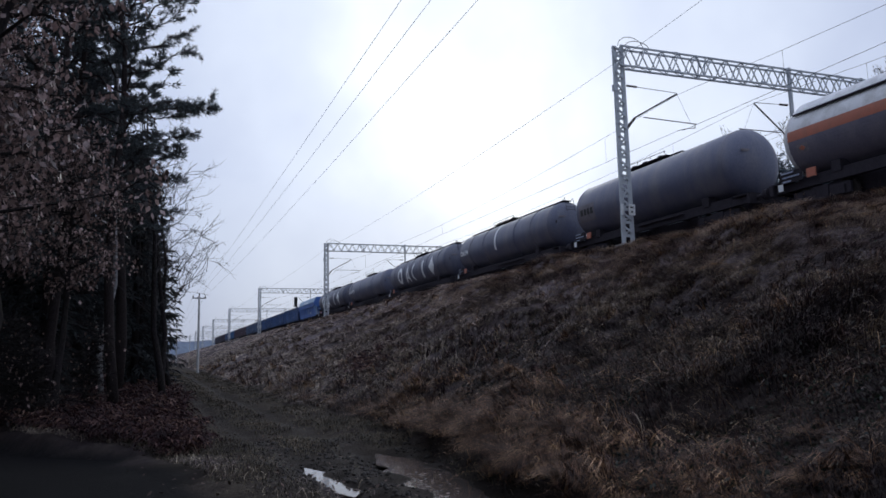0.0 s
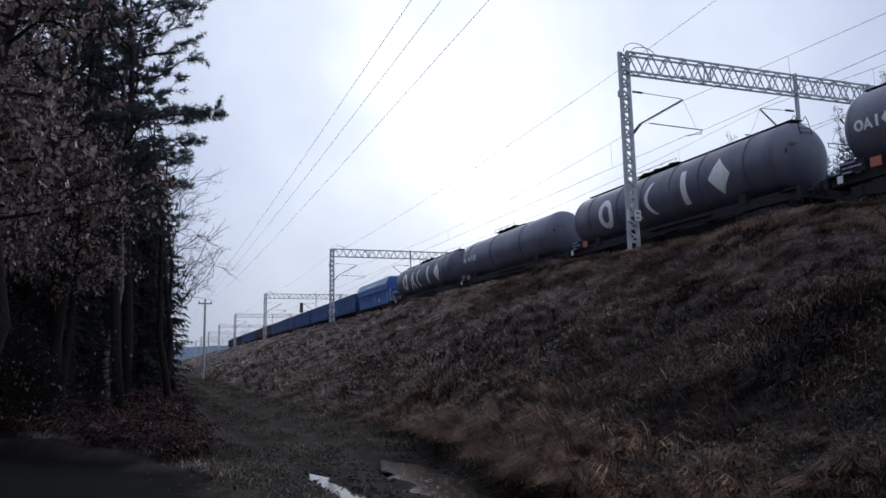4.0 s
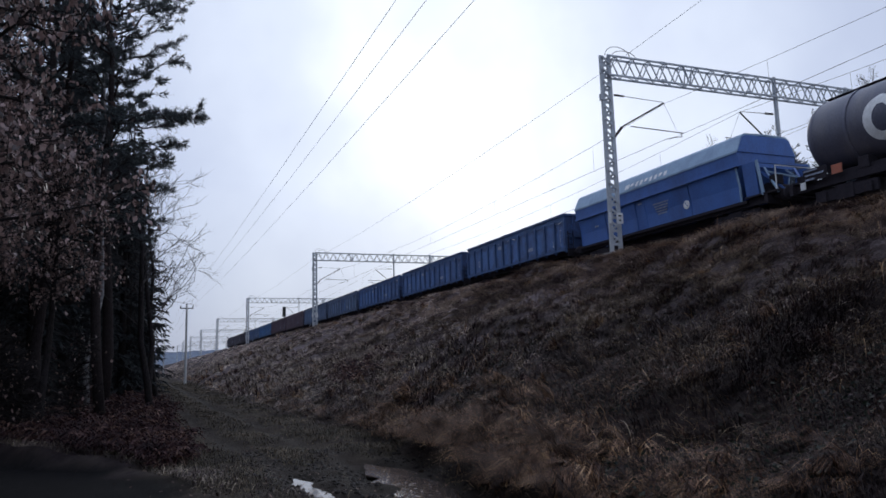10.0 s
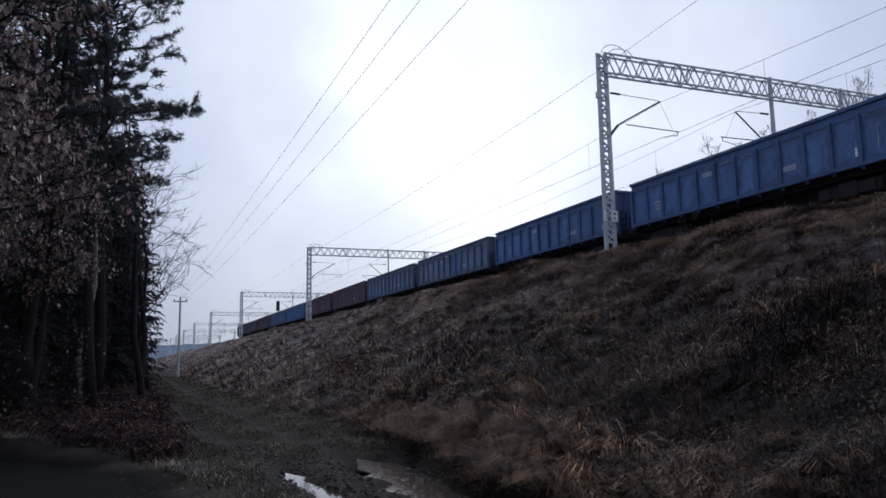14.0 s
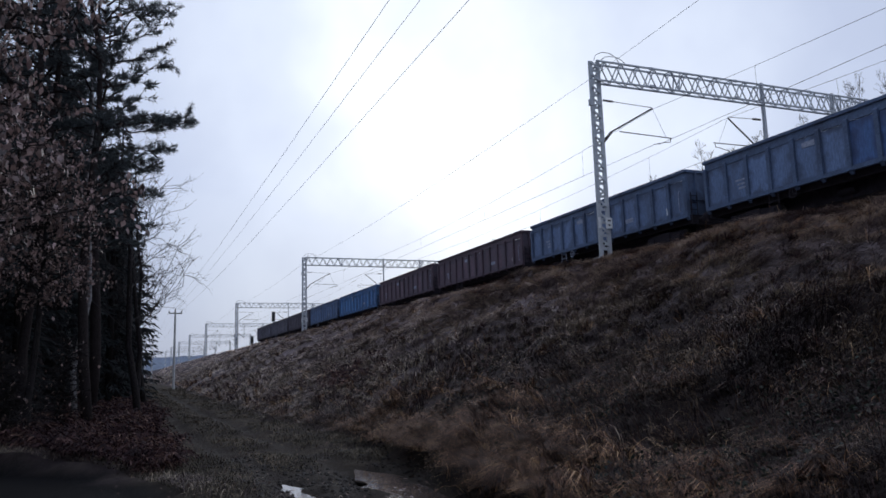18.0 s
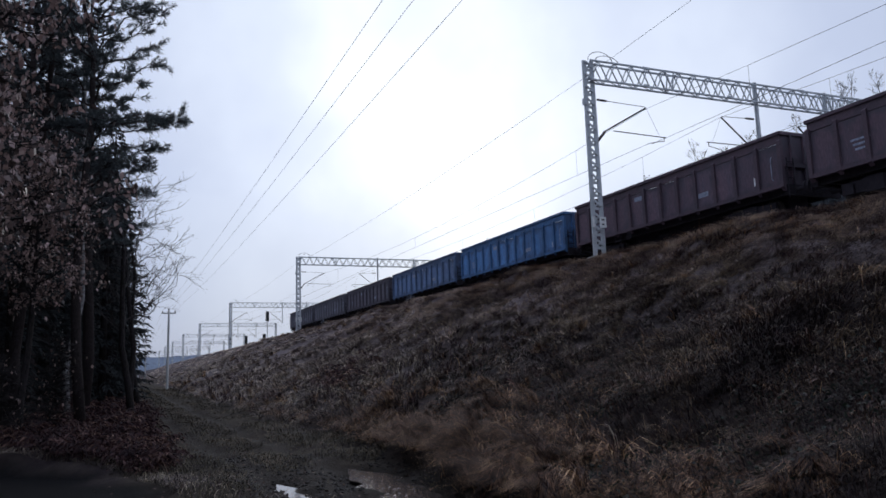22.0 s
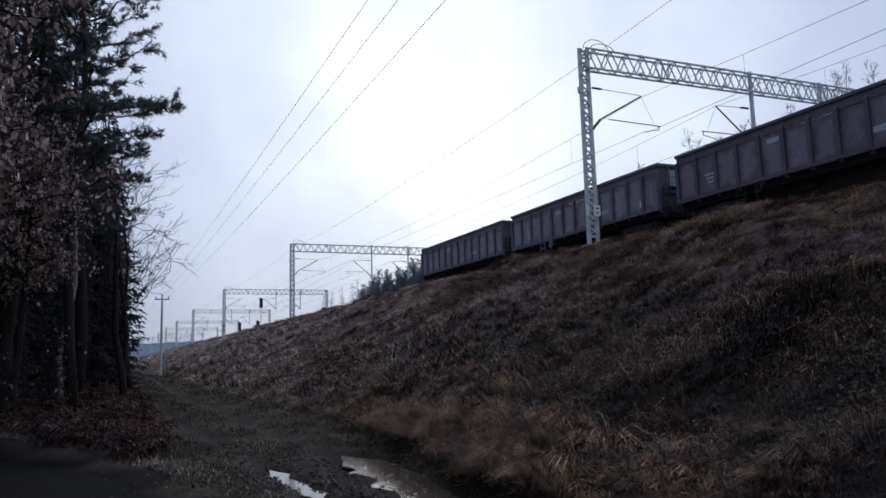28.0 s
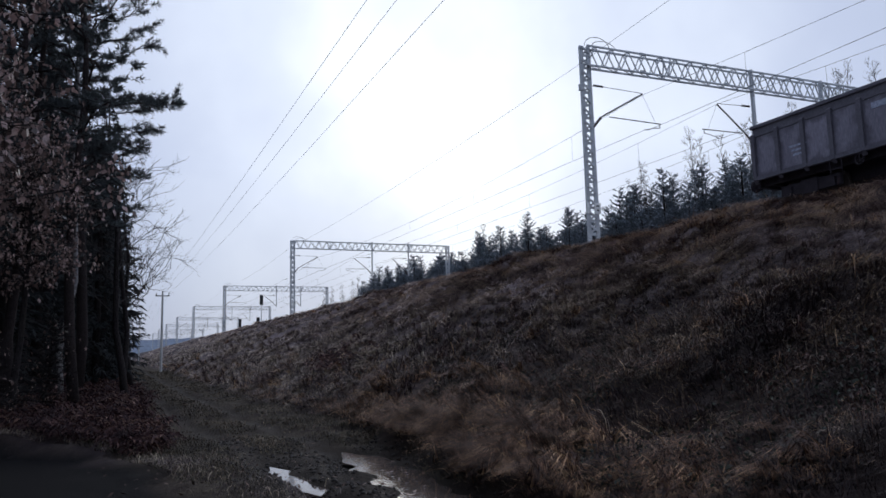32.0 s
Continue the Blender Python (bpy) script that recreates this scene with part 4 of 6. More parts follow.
def build_tank(label, length, half, r=1.42, paint=None, hoops=(), white_hoops=(), marks=(), small_marks=(), stripe=False, shade=False, panel=False, long_walk=True):
    """Four-axle tank wagon; half: half of the straight shell. marks: (y, width, kind) of tall pale shapes on both sides."""
    w = thing("tank_wagon", label, "freight wagon", "wagons of the train")
    paint = paint or TANK
    zc = 1.2 + r + 0.08
    underframe(w, length, length / 2 - 2.7, 1.15)
    shell = part("tank", tank_shell(r, half, zc), paint, w, smooth=True)
    for y in hoops:
        part("hoop", band(r, y, 0.11, zc, 0.035), paint, shell)
    for y in (-half, half):
        part("weld_seam", band(r, y, 0.04, zc, 0.008), paint, shell)
    for y in white_hoops:
        part("white_hoop", band(r, y, 0.22, zc, 0.012, -1.95, -0.45, 20), WHITE, shell, "white painted hoop")
    for side in (-1, 1):
        for y, wd, kind in marks:
            part("brand_shape", tank_mark(r, zc, y, wd, side, kind, 1.12, 2.24), WHITE, shell)
        for y, wd, kind in small_marks:
            part("brand_shape", tank_mark(r, zc, y, wd, side, kind, 1.47, 1.75), WHITE, shell)
        if panel:
            part("end_label", tank_mark(r, zc, half - 0.95, 1.55, side, "block", 1.42, 2.05), panel_paint, shell, "large faded pale label")
            for j in range(4):
                part("label_bar", tank_mark(r + 0.012, zc, half - 0.5 - 0.32 * j, 0.22, side, "block", 1.58, 1.80), BLACKBAR, shell)
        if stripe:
            # dark band that paints the shaded, dirty half below the stripe
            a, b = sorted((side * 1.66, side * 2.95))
            part("lower_shell", band(r, 0, 2 * half, zc, 0.005, a, b, 14), SHADE_GRIME, shell, "dark lower half of the tank, painted shade and grime")
            a, b = sorted((side * 1.40, side * 1.66))
            part("orange_stripe", band(r, 0, 2 * half, zc, 0.006, a, b, 6), ORANGE, shell, "orange stripe round the tank")
            plate = part("danger_plate", tank_mark(r, zc, half - 0.6, 0.5, side, "block", 1.78, 2.0), panel_paint, shell, "small pale danger plate")
            part("danger_mark", tank_mark(r + 0.012, zc, half - 0.6, 0.28, side, "lozenge", 1.82, 1.96), ORANGE, plate)
        part("label_panel", Solid().box((side * 1.30, half + 0.1, 1.36), (0.04, 1.0, 0.44)), UNDER, w, "grimy label panel")
        for j, (dy, wd) in enumerate(((0.25, 0.6), (0.1, 0.8), (0.3, 0.4))):
            part("lettering_bar", Solid().box((side * 1.345, half + dy, 1.52 - 0.16 * j), (0.012, wd, 0.06)), paint_faint, w)
        part("warning_panel", Solid().box((side * 1.33, half - 0.85, 1.32), (0.04, 0.42, 0.32)), ORANGE, w, "orange warning panel")
        part("lamp_plate", Solid().box((side * 1.33, half + 0.62, 1.02), (0.03, 0.22, 0.26)), WHITE, w, "small white plate by the buffers")
        part("saddle_rail", Solid().box((side * 1.0, 0, 1.22), (0.10, 2 * half, 0.14)), UNDER, w)
        part("side_pipe", Solid().tube((side * 1.18, -half * 0.5, 1.12), (side * 1.18, half * 0.1, 1.12), 0.05, n=8), UNDER, w)
    for y in (-half * 0.75, half * 0.75):
        part("saddle", Solid().box((0, y, 1.35), (2.3, 0.4, 0.4)), UNDER, w)
    for s in (-1, 1):
        # end stage and labels on the head
        part("end_stage", Solid().box((0, s * (half + 0.85), 1.22), (2.5, 0.9, 0.05)), UNDER, w)
        part("head_label", Solid().box((-0.62, s * (half + 0.60), zc + 0.42), (0.5, 0.03, 0.12)), panel_paint, w, "faded pale label on the tank end")
        part("head_plate", Solid().box((-0.95, s * (half + 0.47), zc + 0.1), (0.14, 0.05, 0.2)), UNDER, w)
    top = zc + r
    deck_half = half + 0.2 if long_walk else 1.9
    walk_board = Solid().box((0, 0, top + 0.07), (0.6, 2 * deck_half, 0.03))
    walk_board.box((0, half * 0.14, top + 0.12), (0.9, 3.4, 0.03))
    for y in np.linspace(-deck_half + 0.25, deck_half - 0.25, 9):
        walk_board.box((0, y, top + (0.0 if abs(y) > half else 0.04)), (0.5, 0.05, 0.14))
    deck = part("catwalk", walk_board, UNDER, w)
    rail_bars = Solid()
    for x in (-0.48, 0.48):
        rail_bars.bar((x, half * 0.14 - 1.7, top + 0.30), (x, half * 0.14 + 1.7, top + 0.30), 0.022)
        for y in (-1.65, -0.55, 0.55, 1.65):
            rail_bars.bar((x, half * 0.14 + y, top + 0.18), (x, half * 0.14 + y, top + 0.30), 0.022)
    part("guard_rail", rail_bars, UNDER, deck)
    if long_walk:
        hoop_bar = Solid()
        for x in (-0.28, 0.28):
            hoop_bar.path([(x, -deck_half, top + 0.10), (x, -deck_half - 0.12, top + 0.22), (x, -deck_half - 0.24, top - 0.05), (x, -half - 0.58, zc + 0.8)], (0.016,) * 4, 5)
        for k in range(3):
            hoop_bar.bar((-0.28, -half - 0.42 - 0.08 * k, top - 0.15 - 0.2 * k), (0.28, -half - 0.42 - 0.08 * k, top - 0.15 - 0.2 * k), 0.018)
        part("end_ladder", hoop_bar, UNDER, w, "short ladder at the tank's end")
    for y in (-0.9, 0.35, 1.3):
        part("manhole", Solid().tube((0, half * 0.14 + y, top - 0.05), (0, half * 0.14 + y, top + 0.22), 0.22, n=16).tube((0, half * 0.14 + y, top + 0.22), (0, half * 0.14 + y, top + 0.27), 0.27, n=16), UNDER, w)
    if shade:
        part("sun_shield", band(r + 0.06, 0, 2 * half - 0.3, zc, 0.03, -0.95, 0.95, 16), LIGHT_GREY, w, "pale sheet sun shield")
        part("shield_edge", band(r + 0.065, 0, 2 * half - 0.28, zc, 0.035, -0.98, -0.93, 2), UNDER, w)
    return w


def build_train():
    """All wagons with the distance of their middle ahead of the train's tail."""
    made = []
    kinds = [
        (DARK, "sooty dark grey open gondola wagon at the train's end"), (DARK, "sooty grey open gondola wagon with pale worn panels"),
        (COAL, "black-brown open gondola freight wagon"), (BLUE_GREY, "grey-blue open gondola wagon with worn panels"),
        (BLUE_BRIGHT, "bright faded blue open gondola freight wagon"), (BROWN, "brown-red open gondola wagon with faded lettering"),
        (BROWN, "dull brown open gondola freight wagon"), (TEAL, "grey-green open gondola wagon with dirty panels"),
        (TEAL, "grey-green open gondola wagon with a blue panel"), (BLUE, "blue open gondola freight wagon with ribbed sides"),
        (BLUE, "faded blue open gondola wagon with pale emblem"), (BLUE, "dull blue ribbed open gondola freight wagon")]
    at = 0.0
    for k, (paint, label) in enumerate(kinds):
        w = build_gondola(paint, label)
        if k == 8:
            for ob in [o for o in w.children if o.name.startswith("side_panel")][4:6]:
                ob.data.materials[0] = BLUE
        made.append((w, at + PITCH / 2))
        at += PITCH
    hopper = build_hopper()
    made.append((hopper, at + 7.31))
    at += 14.62
    big = [(4.25, 1.3, "ring"), (2.0, 1.3, "wedge"), (0.42, 1.0, "arc"), (-2.2, 1.15, "bar"), (-4.55, 1.35, "lozenge")]
    tanks = [
        (build_tank("black hooped tank wagon with tall white shapes on its side", 17.65, 7.0, hoops=(5.6, 3.1, 1.15, -1.2, -3.3, -5.9), marks=big), 17.65),
        (build_tank("black tank wagon with small white marks", 17.3, 6.7, hoops=(5.7, 1.6, -3.2), small_marks=[(6.3, 0.55, "wedge"), (5.5, 0.42, "lozenge"), (4.95, 0.4, "bar"), (4.4, 0.5, "ring")], long_walk=False), 17.3),
        (build_tank("black hooped tank wagon with tall white shapes", 18.45, 7.4, hoops=(6.0, 3.2, 1.1, -1.15, -3.2, -6.0), marks=big), 18.45),
        (build_tank("black tank wagon with one white hoop", 17.7, 6.95, hoops=(5.0, 2.6, -2.4, -4.8), white_hoops=(0.5,), small_marks=[(6.55, 0.36, "ring"), (6.2, 0.36, "wedge"), (5.85, 0.3, "bar"), (5.5, 0.36, "lozenge")]), 17.7),
        (build_tank("plain sooty tank wagon with pale end label", 15.25, 5.75, r=1.5, panel=True, long_walk=False), 15.25),
        (build_tank("light grey gas tank wagon with orange stripe", 17.5, 7.0, r=1.45, paint=LIGHT_GREY, stripe=True, shade=True, long_walk=False), 17.5)]
    for w, length in tanks:
        made.append((w, at + length / 2))
        at += length
    return made


TRAIN = build_train()


# ---- railway signals between the tracks ----
LAMP_OFF = material("dark signal glass", (0.02, 0.02, 0.02), 0.15)


def build_signal(top, y, label):
    base = float(rail_z(y)) - 0.3
    s = thing("railway_signal", label, "railway signal", "signals on the embankment")
    h = top - base
    part("mast", Solid().tube((0, 0, 0), (0, 0, h - 0.4), 0.08, n=10), GALV, s)
    head = Solid().box((0, -0.05, h - 0.95), (0.62, 0.1, 1.9)).box((0, -0.22, h - 0.95), (0.42, 0.25, 1.6))
    hd = part("signal_head", head, BLACKBAR, s, "black signal head with lamps")
    for k in range(4):
        z = h - 0.3 - 0.42 * k
        part("lamp_hood", Solid().tube((0, -0.34, z), (0, -0.6, z + 0.02), 0.13, n=12), LAMP_OFF, hd)
    part("base_box", Solid().box((0, 0, 0.15), (0.5, 0.5, 0.5)), material_concrete, s)
    place(s, 25.55, y, base)


build_signal(14.0, 148.0, "tall black railway signal on steel mast")
for top, y in ((11.9, 202.0), (10.8, 175.0), (9.9, 151.5)):
    build_signal(top, y, "low black railway signal on short mast")


# ---- foliage helpers ----
def unit(v):
    return v / np.maximum(np.linalg.norm(v, axis=-1, keepdims=True), 1e-9)


def slips(base, direction, length, width, side=None, bend=0.0):
    """One four-sided slip (leaf, needle spray) per row: from base along direction, bending down by bend."""
    d = unit(direction)
    if side is None:
        side = np.cross(d, unit(np.random.normal(size=d.shape)))
    side = unit(side)
    L, w = np.asarray(length).reshape(-1, 1), np.asarray(width).reshape(-1, 1)
    mid = base + d * L * 0.5
    tip = base + d * L - np.array([0, 0, 1.0]) * L * bend
    v = np.stack([base, mid + side * w / 2, tip, mid - side * w / 2], 1).reshape(-1, 3)
    f = np.arange(len(base) * 4).reshape(-1, 4)
    return v, f


def joined(name, pieces, mat):
    vs, fs, at = [], [], 0
    for v, f in pieces:
        vs.append(v)
        fs.append(f + at)
        at += len(v)
    return mesh_np(name, np.concatenate(vs), np.concatenate(fs), mat)


def bent(a, b, rng, wobble, n=4):
    a, b = np.array(a, float), np.array(b, float)
    L = np.linalg.norm(b - a)
    return [a + (b - a) * k / n + (rng.normal(size=3) * wobble * L if 0 < k < n else 0) for k in range(n + 1)]


def build_pine(seed, h, bare, reach, label, needles=None, dense=0, profile=None):
    """Scots pine: bare trunk, uneven crown of limbs with needle tufts."""
    rng = np.random.default_rng(seed)
    np.random.seed(seed)
    t = thing("pine_tree", label, "tree", "trees of the forest edge")
    trunk = bent((0, 0, -0.3), (rng.normal() * 0.3, rng.normal() * 0.3, h), rng, 0.008, 7)
    r0 = (0.0115 if dense < 2 else 0.0075) * h + 0.03
    part("trunk", Solid().path(trunk, [r0 * (1 - 0.9 * k / 7) + 0.015 for k in range(8)], 9), BARK_PINE, t, smooth=True)
    wood, tufts = Solid(), []
    limbs = int(13 + h * 1.5) if dense < 2 else 54
    for i in range(limbs):
        z = h * (bare + (0.98 - bare) * (i + rng.random()) / limbs)
        f = (z / h - bare) / (1 - bare)
        L = reach * (0.45 + 0.55 * math.sin(math.pi * min(1, 0.25 + f * 0.8))) * rng.uniform(0.55, 1.15) * (1.15 - 0.75 * f)
        if profile:
            L = float(np.interp(z, [p[0] for p in profile], [p[1] for p in profile])) * rng.uniform(0.7, 1.08)
        az = i * 2.4 + rng.normal() * 0.4
        up = 0.15 + 0.5 * f + rng.normal() * 0.12
        if profile and 8.7 < z < 9.5:
            az, up, L = (z - 9.1) * 1.6, 0.14, rng.uniform(2.1, 2.5)
        d = np.array([math.cos(az), math.sin(az), up])
        a = np.array([trunk[0][0], trunk[0][1], z])
        pts = bent(a, a + d / np.linalg.norm(d) * L, rng, 0.06, 4)
        wood.path(pts, [0.012 * L + 0.012, 0.01 * L + 0.01, 0.007 * L + 0.008, 0.012, 0.006], 5)
        for j in range(int((3 + L * 2.2, 5 + L * 4.0, 9 + L * 6.0)[dense])):
            u = rng.uniform(0.3, 1.0) if dense < 2 else rng.uniform(0.25, 1.0)
            k = min(3, int(u * 4))
            p = pts[k] + (pts[k + 1] - pts[k]) * (u * 4 - k)
            az2 = az + rng.uniform(-1.3, 1.3)
            q = p + np.array([math.cos(az2), math.sin(az2), rng.uniform(-0.05, 0.6)]) * rng.uniform(0.25, 0.75) * (0.5 + 0.28 * L) * (1.0 if dense < 2 else 0.72)
            wood.path([p, (p + q) / 2 + rng.normal(size=3) * 0.03, q], (0.010, 0.007, 0.004), 4)
            for s in range((2, 4, 3)[dense]):
                tufts.append((p + (q - p) * (0.6 + 0.2 * s if dense == 2 else 0.35 + 0.2 * s), q - p))
    tagged(part("branchwork", wood, BARK_PINE, t), kind="stuff")
    n = (9, 11, 18)[dense]
    fat = (1.75, 0.9, 0.5)[dense]
    c = np.repeat(np.array([a for a, b in tufts]), n, 0)
    ax = unit(np.repeat(np.array([b for a, b in tufts]), n, 0))
    d = unit(ax * 0.75 + np.random.normal(size=c.shape) * 0.62 + np.array([0, 0, 0.18]))
    v = slips(c, d, np.random.uniform(0.13, 0.27, len(c)) * (0.6 + 0.4 * fat), np.random.uniform(0.022, 0.042, len(c)) * fat)
    part("crown", joined("crown", [v], needles or NEEDLE), NEEDLE, t)
    return t


def build_spruce(seed, h, reach, low, label, needles=None, full=1.0, taper=0.8, name="spruce_tree", group="trees of the forest edge", lift=-0.16):
    """Spruce: whorls of drooping sprays down to low."""
    rng = np.random.default_rng(seed)
    np.random.seed(seed)
    t = thing(name, label, "tree", group)
    part("trunk", Solid().path([(0, 0, -0.3), (0, 0, h * 0.5), (0, 0, h)], (0.012 * h + 0.03, 0.008 * h + 0.02, 0.015), 8), BARK_DARK, t, smooth=True)
    wood, bases, dirs, lens, wid = Solid(), [], [], [], []
    z = low
    while z < h - 0.25:
        f = z / h
        L0 = reach * (1 - f) ** taper + 0.15
        for k in range(7):
            az = rng.uniform(0, 6.28)
            L = L0 * rng.uniform(0.6, 1.15)
            a = np.array([0, 0, z + rng.uniform(-0.2, 0.2)])
            out = np.array([math.cos(az), math.sin(az), 0])
            pts = [a, a + out * L * 0.5 + np.array([0, 0, (0.3 * lift if lift > 0 else -0.10) * L]), a + out * L + np.array([0, 0, lift * L])]
            wood.path(pts, (0.018, 0.012, 0.005), 4)
            side = np.array([-out[1], out[0], 0])
            for j in range(int((8 + L * 14) * full)):
                u = rng.uniform(0.15, 1.0)
                p = a + out * L * u + np.array([0, 0, lift * L * u * (u if lift > 0 else 1.06)])
                s = rng.choice((-1, 1))
                bases.append(p)
                dirs.append(out * rng.uniform(0.4, 1.0) + side * s * rng.uniform(0.2, 1.0) + np.array([0, 0, rng.uniform(-0.75, 0.1) + (1.1 if lift > 0 else 0.0)]))
                lens.append(rng.uniform(0.22, 0.5) * (0.55 + 0.5 * (1 - f)))
                wid.append(rng.uniform(0.05, 0.10))
        z += rng.uniform(0.3, 0.5)
    tagged(part("branchwork", wood, BARK_DARK, t), kind="stuff")
    v = slips(np.array(bases), np.array(dirs), lens, wid, bend=0.15)
    part("crown", joined("crown", [v], needles or NEEDLE_SPRUCE), NEEDLE_SPRUCE, t)
    return t


def build_bare(seed, h, reach, bark, label, name, spread=0.75, twigs=3, first=0.3, r=0.010, lean=(0, 0)):
    """Leafless tree: trunk, limbs, fine twigs."""
    rng = np.random.default_rng(seed)
    t = thing(name, label, "tree", "trees of the forest edge")
    trunk = bent((0, 0, -0.3), (lean[0] * h, lean[1] * h, h), rng, 0.012, 7)
    part("trunk", Solid().path(trunk, [(r * h + 0.02) * (1 - 0.92 * k / 7) + 0.006 for k in range(8)], 8), bark, t, smooth=True)
    wood = Solid()

    def grow(p, d, L, rad, depth):
        q = p + d * L
        pts = bent(p, q, rng, 0.05, 3)
        wood.path(pts, (rad, rad * 0.8, rad * 0.6, rad * 0.4), 4)
        if depth == 0:
            return
        for j in range(twigs + (depth == 1)):
            u = rng.uniform(0.3, 1.0)
            k = min(2, int(u * 3))
            o = pts[k] + (pts[k + 1] - pts[k]) * (u * 3 - k)
            e = d + rng.normal(size=3) * 0.55 + np.array([0, 0, 0.15])
            grow(o, e / np.linalg.norm(e), L * rng.uniform(0.4, 0.65), rad * 0.6, depth - 1)

    limbs = int(7 + h * 1.3)
    for i in range(limbs):
        f = first + (0.97 - first) * (i + rng.random()) / limbs
        k = min(6, int(f * 7))
        p = trunk[k] + (trunk[k + 1] - trunk[k]) * (f * 7 - k)
        az = i * 2.4 + rng.normal() * 0.5
        d = np.array([math.cos(az) * spread, math.sin(az) * spread, 0.75])
        grow(p, d / np.linalg.norm(d), reach * (1.15 - 0.8 * f) * rng.uniform(0.6, 1.1), 0.014 + 0.012 * (1 - f) * reach / 2, 3)
    tagged(part("branchwork", wood, TWIG, t), kind="stuff")
    return t


def build_leafy(seed, h, reach, label, count, low=0.36, name="oak_tree"):
    """Young oak that keeps its dry brown leaves through winter."""
    rng = np.random.default_rng(seed)
    np.random.seed(seed)
    t = thing(name, label, "tree", "trees of the forest edge")
    trunk = bent((0, 0, -0.3), (0.2, 0.1, h), rng, 0.015, 7)
    part("trunk", Solid().path(trunk, [0.013 * h * (1 - 0.9 * k / 7) + 0.008 for k in range(8)], 8), BARK_DARK, t, smooth=True)
    wood, spots = Solid(), []
    for i in range(46):
        f = low + (0.98 - low) * (i + rng.random()) / 46
        k = min(6, int(f * 7))
        p = trunk[k] + (trunk[k + 1] - trunk[k]) * (f * 7 - k)
        az = i * 2.4 + rng.normal() * 0.4
        L = reach * (1.1 - 0.6 * f) * rng.uniform(0.55, 1.1)
        d = np.array([math.cos(az), math.sin(az), rng.uniform(0.0, 0.45)])
        pts = bent(p, p + d * L, rng, 0.05, 4)
        wood.path(pts, (0.03, 0.022, 0.015, 0.009, 0.004), 5)
        for j in range(int(8 + 7 * L)):
            u = rng.uniform(0.2, 1.0)
            k = min(3, int(u * 4))
            o = pts[k] + (pts[k + 1] - pts[k]) * (u * 4 - k)
            e = np.array([rng.normal(), rng.normal(), rng.normal() * 0.5])
            q = o + e / np.linalg.norm(e) * rng.uniform(0.25, 0.8)
            wood.path([o, (o + q) / 2, q], (0.007, 0.005, 0.003), 3)
            spots += [o + (q - o) * rng.uniform(0.25, 1.05) for s in range(6)]
    tagged(part("branchwork", wood, BARK_DARK, t), kind="stuff")
    spots = np.array(spots)[rng.permutation(len(spots))[:count]] + rng.normal(size=(min(count, len(spots)), 3)) * 0.04
    d = np.random.normal(size=spots.shape) * 0.6 + np.array([0, 0, -0.75])
    L = np.random.uniform(0.065, 0.125, len(spots))
    part("foliage", joined("foliage", [slips(spots, d, L, L * np.random.uniform(0.5, 0.8, len(spots)), bend=0.1)], DRY_LEAF), DRY_LEAF, t)
    return t


# ---- the forest on the left of the lane ----
def at_ground(x, y, rz=0.0, sink=0.0):
    return pose(x, y, float(ground_z(x, y)) - sink, 0, 0, rz)


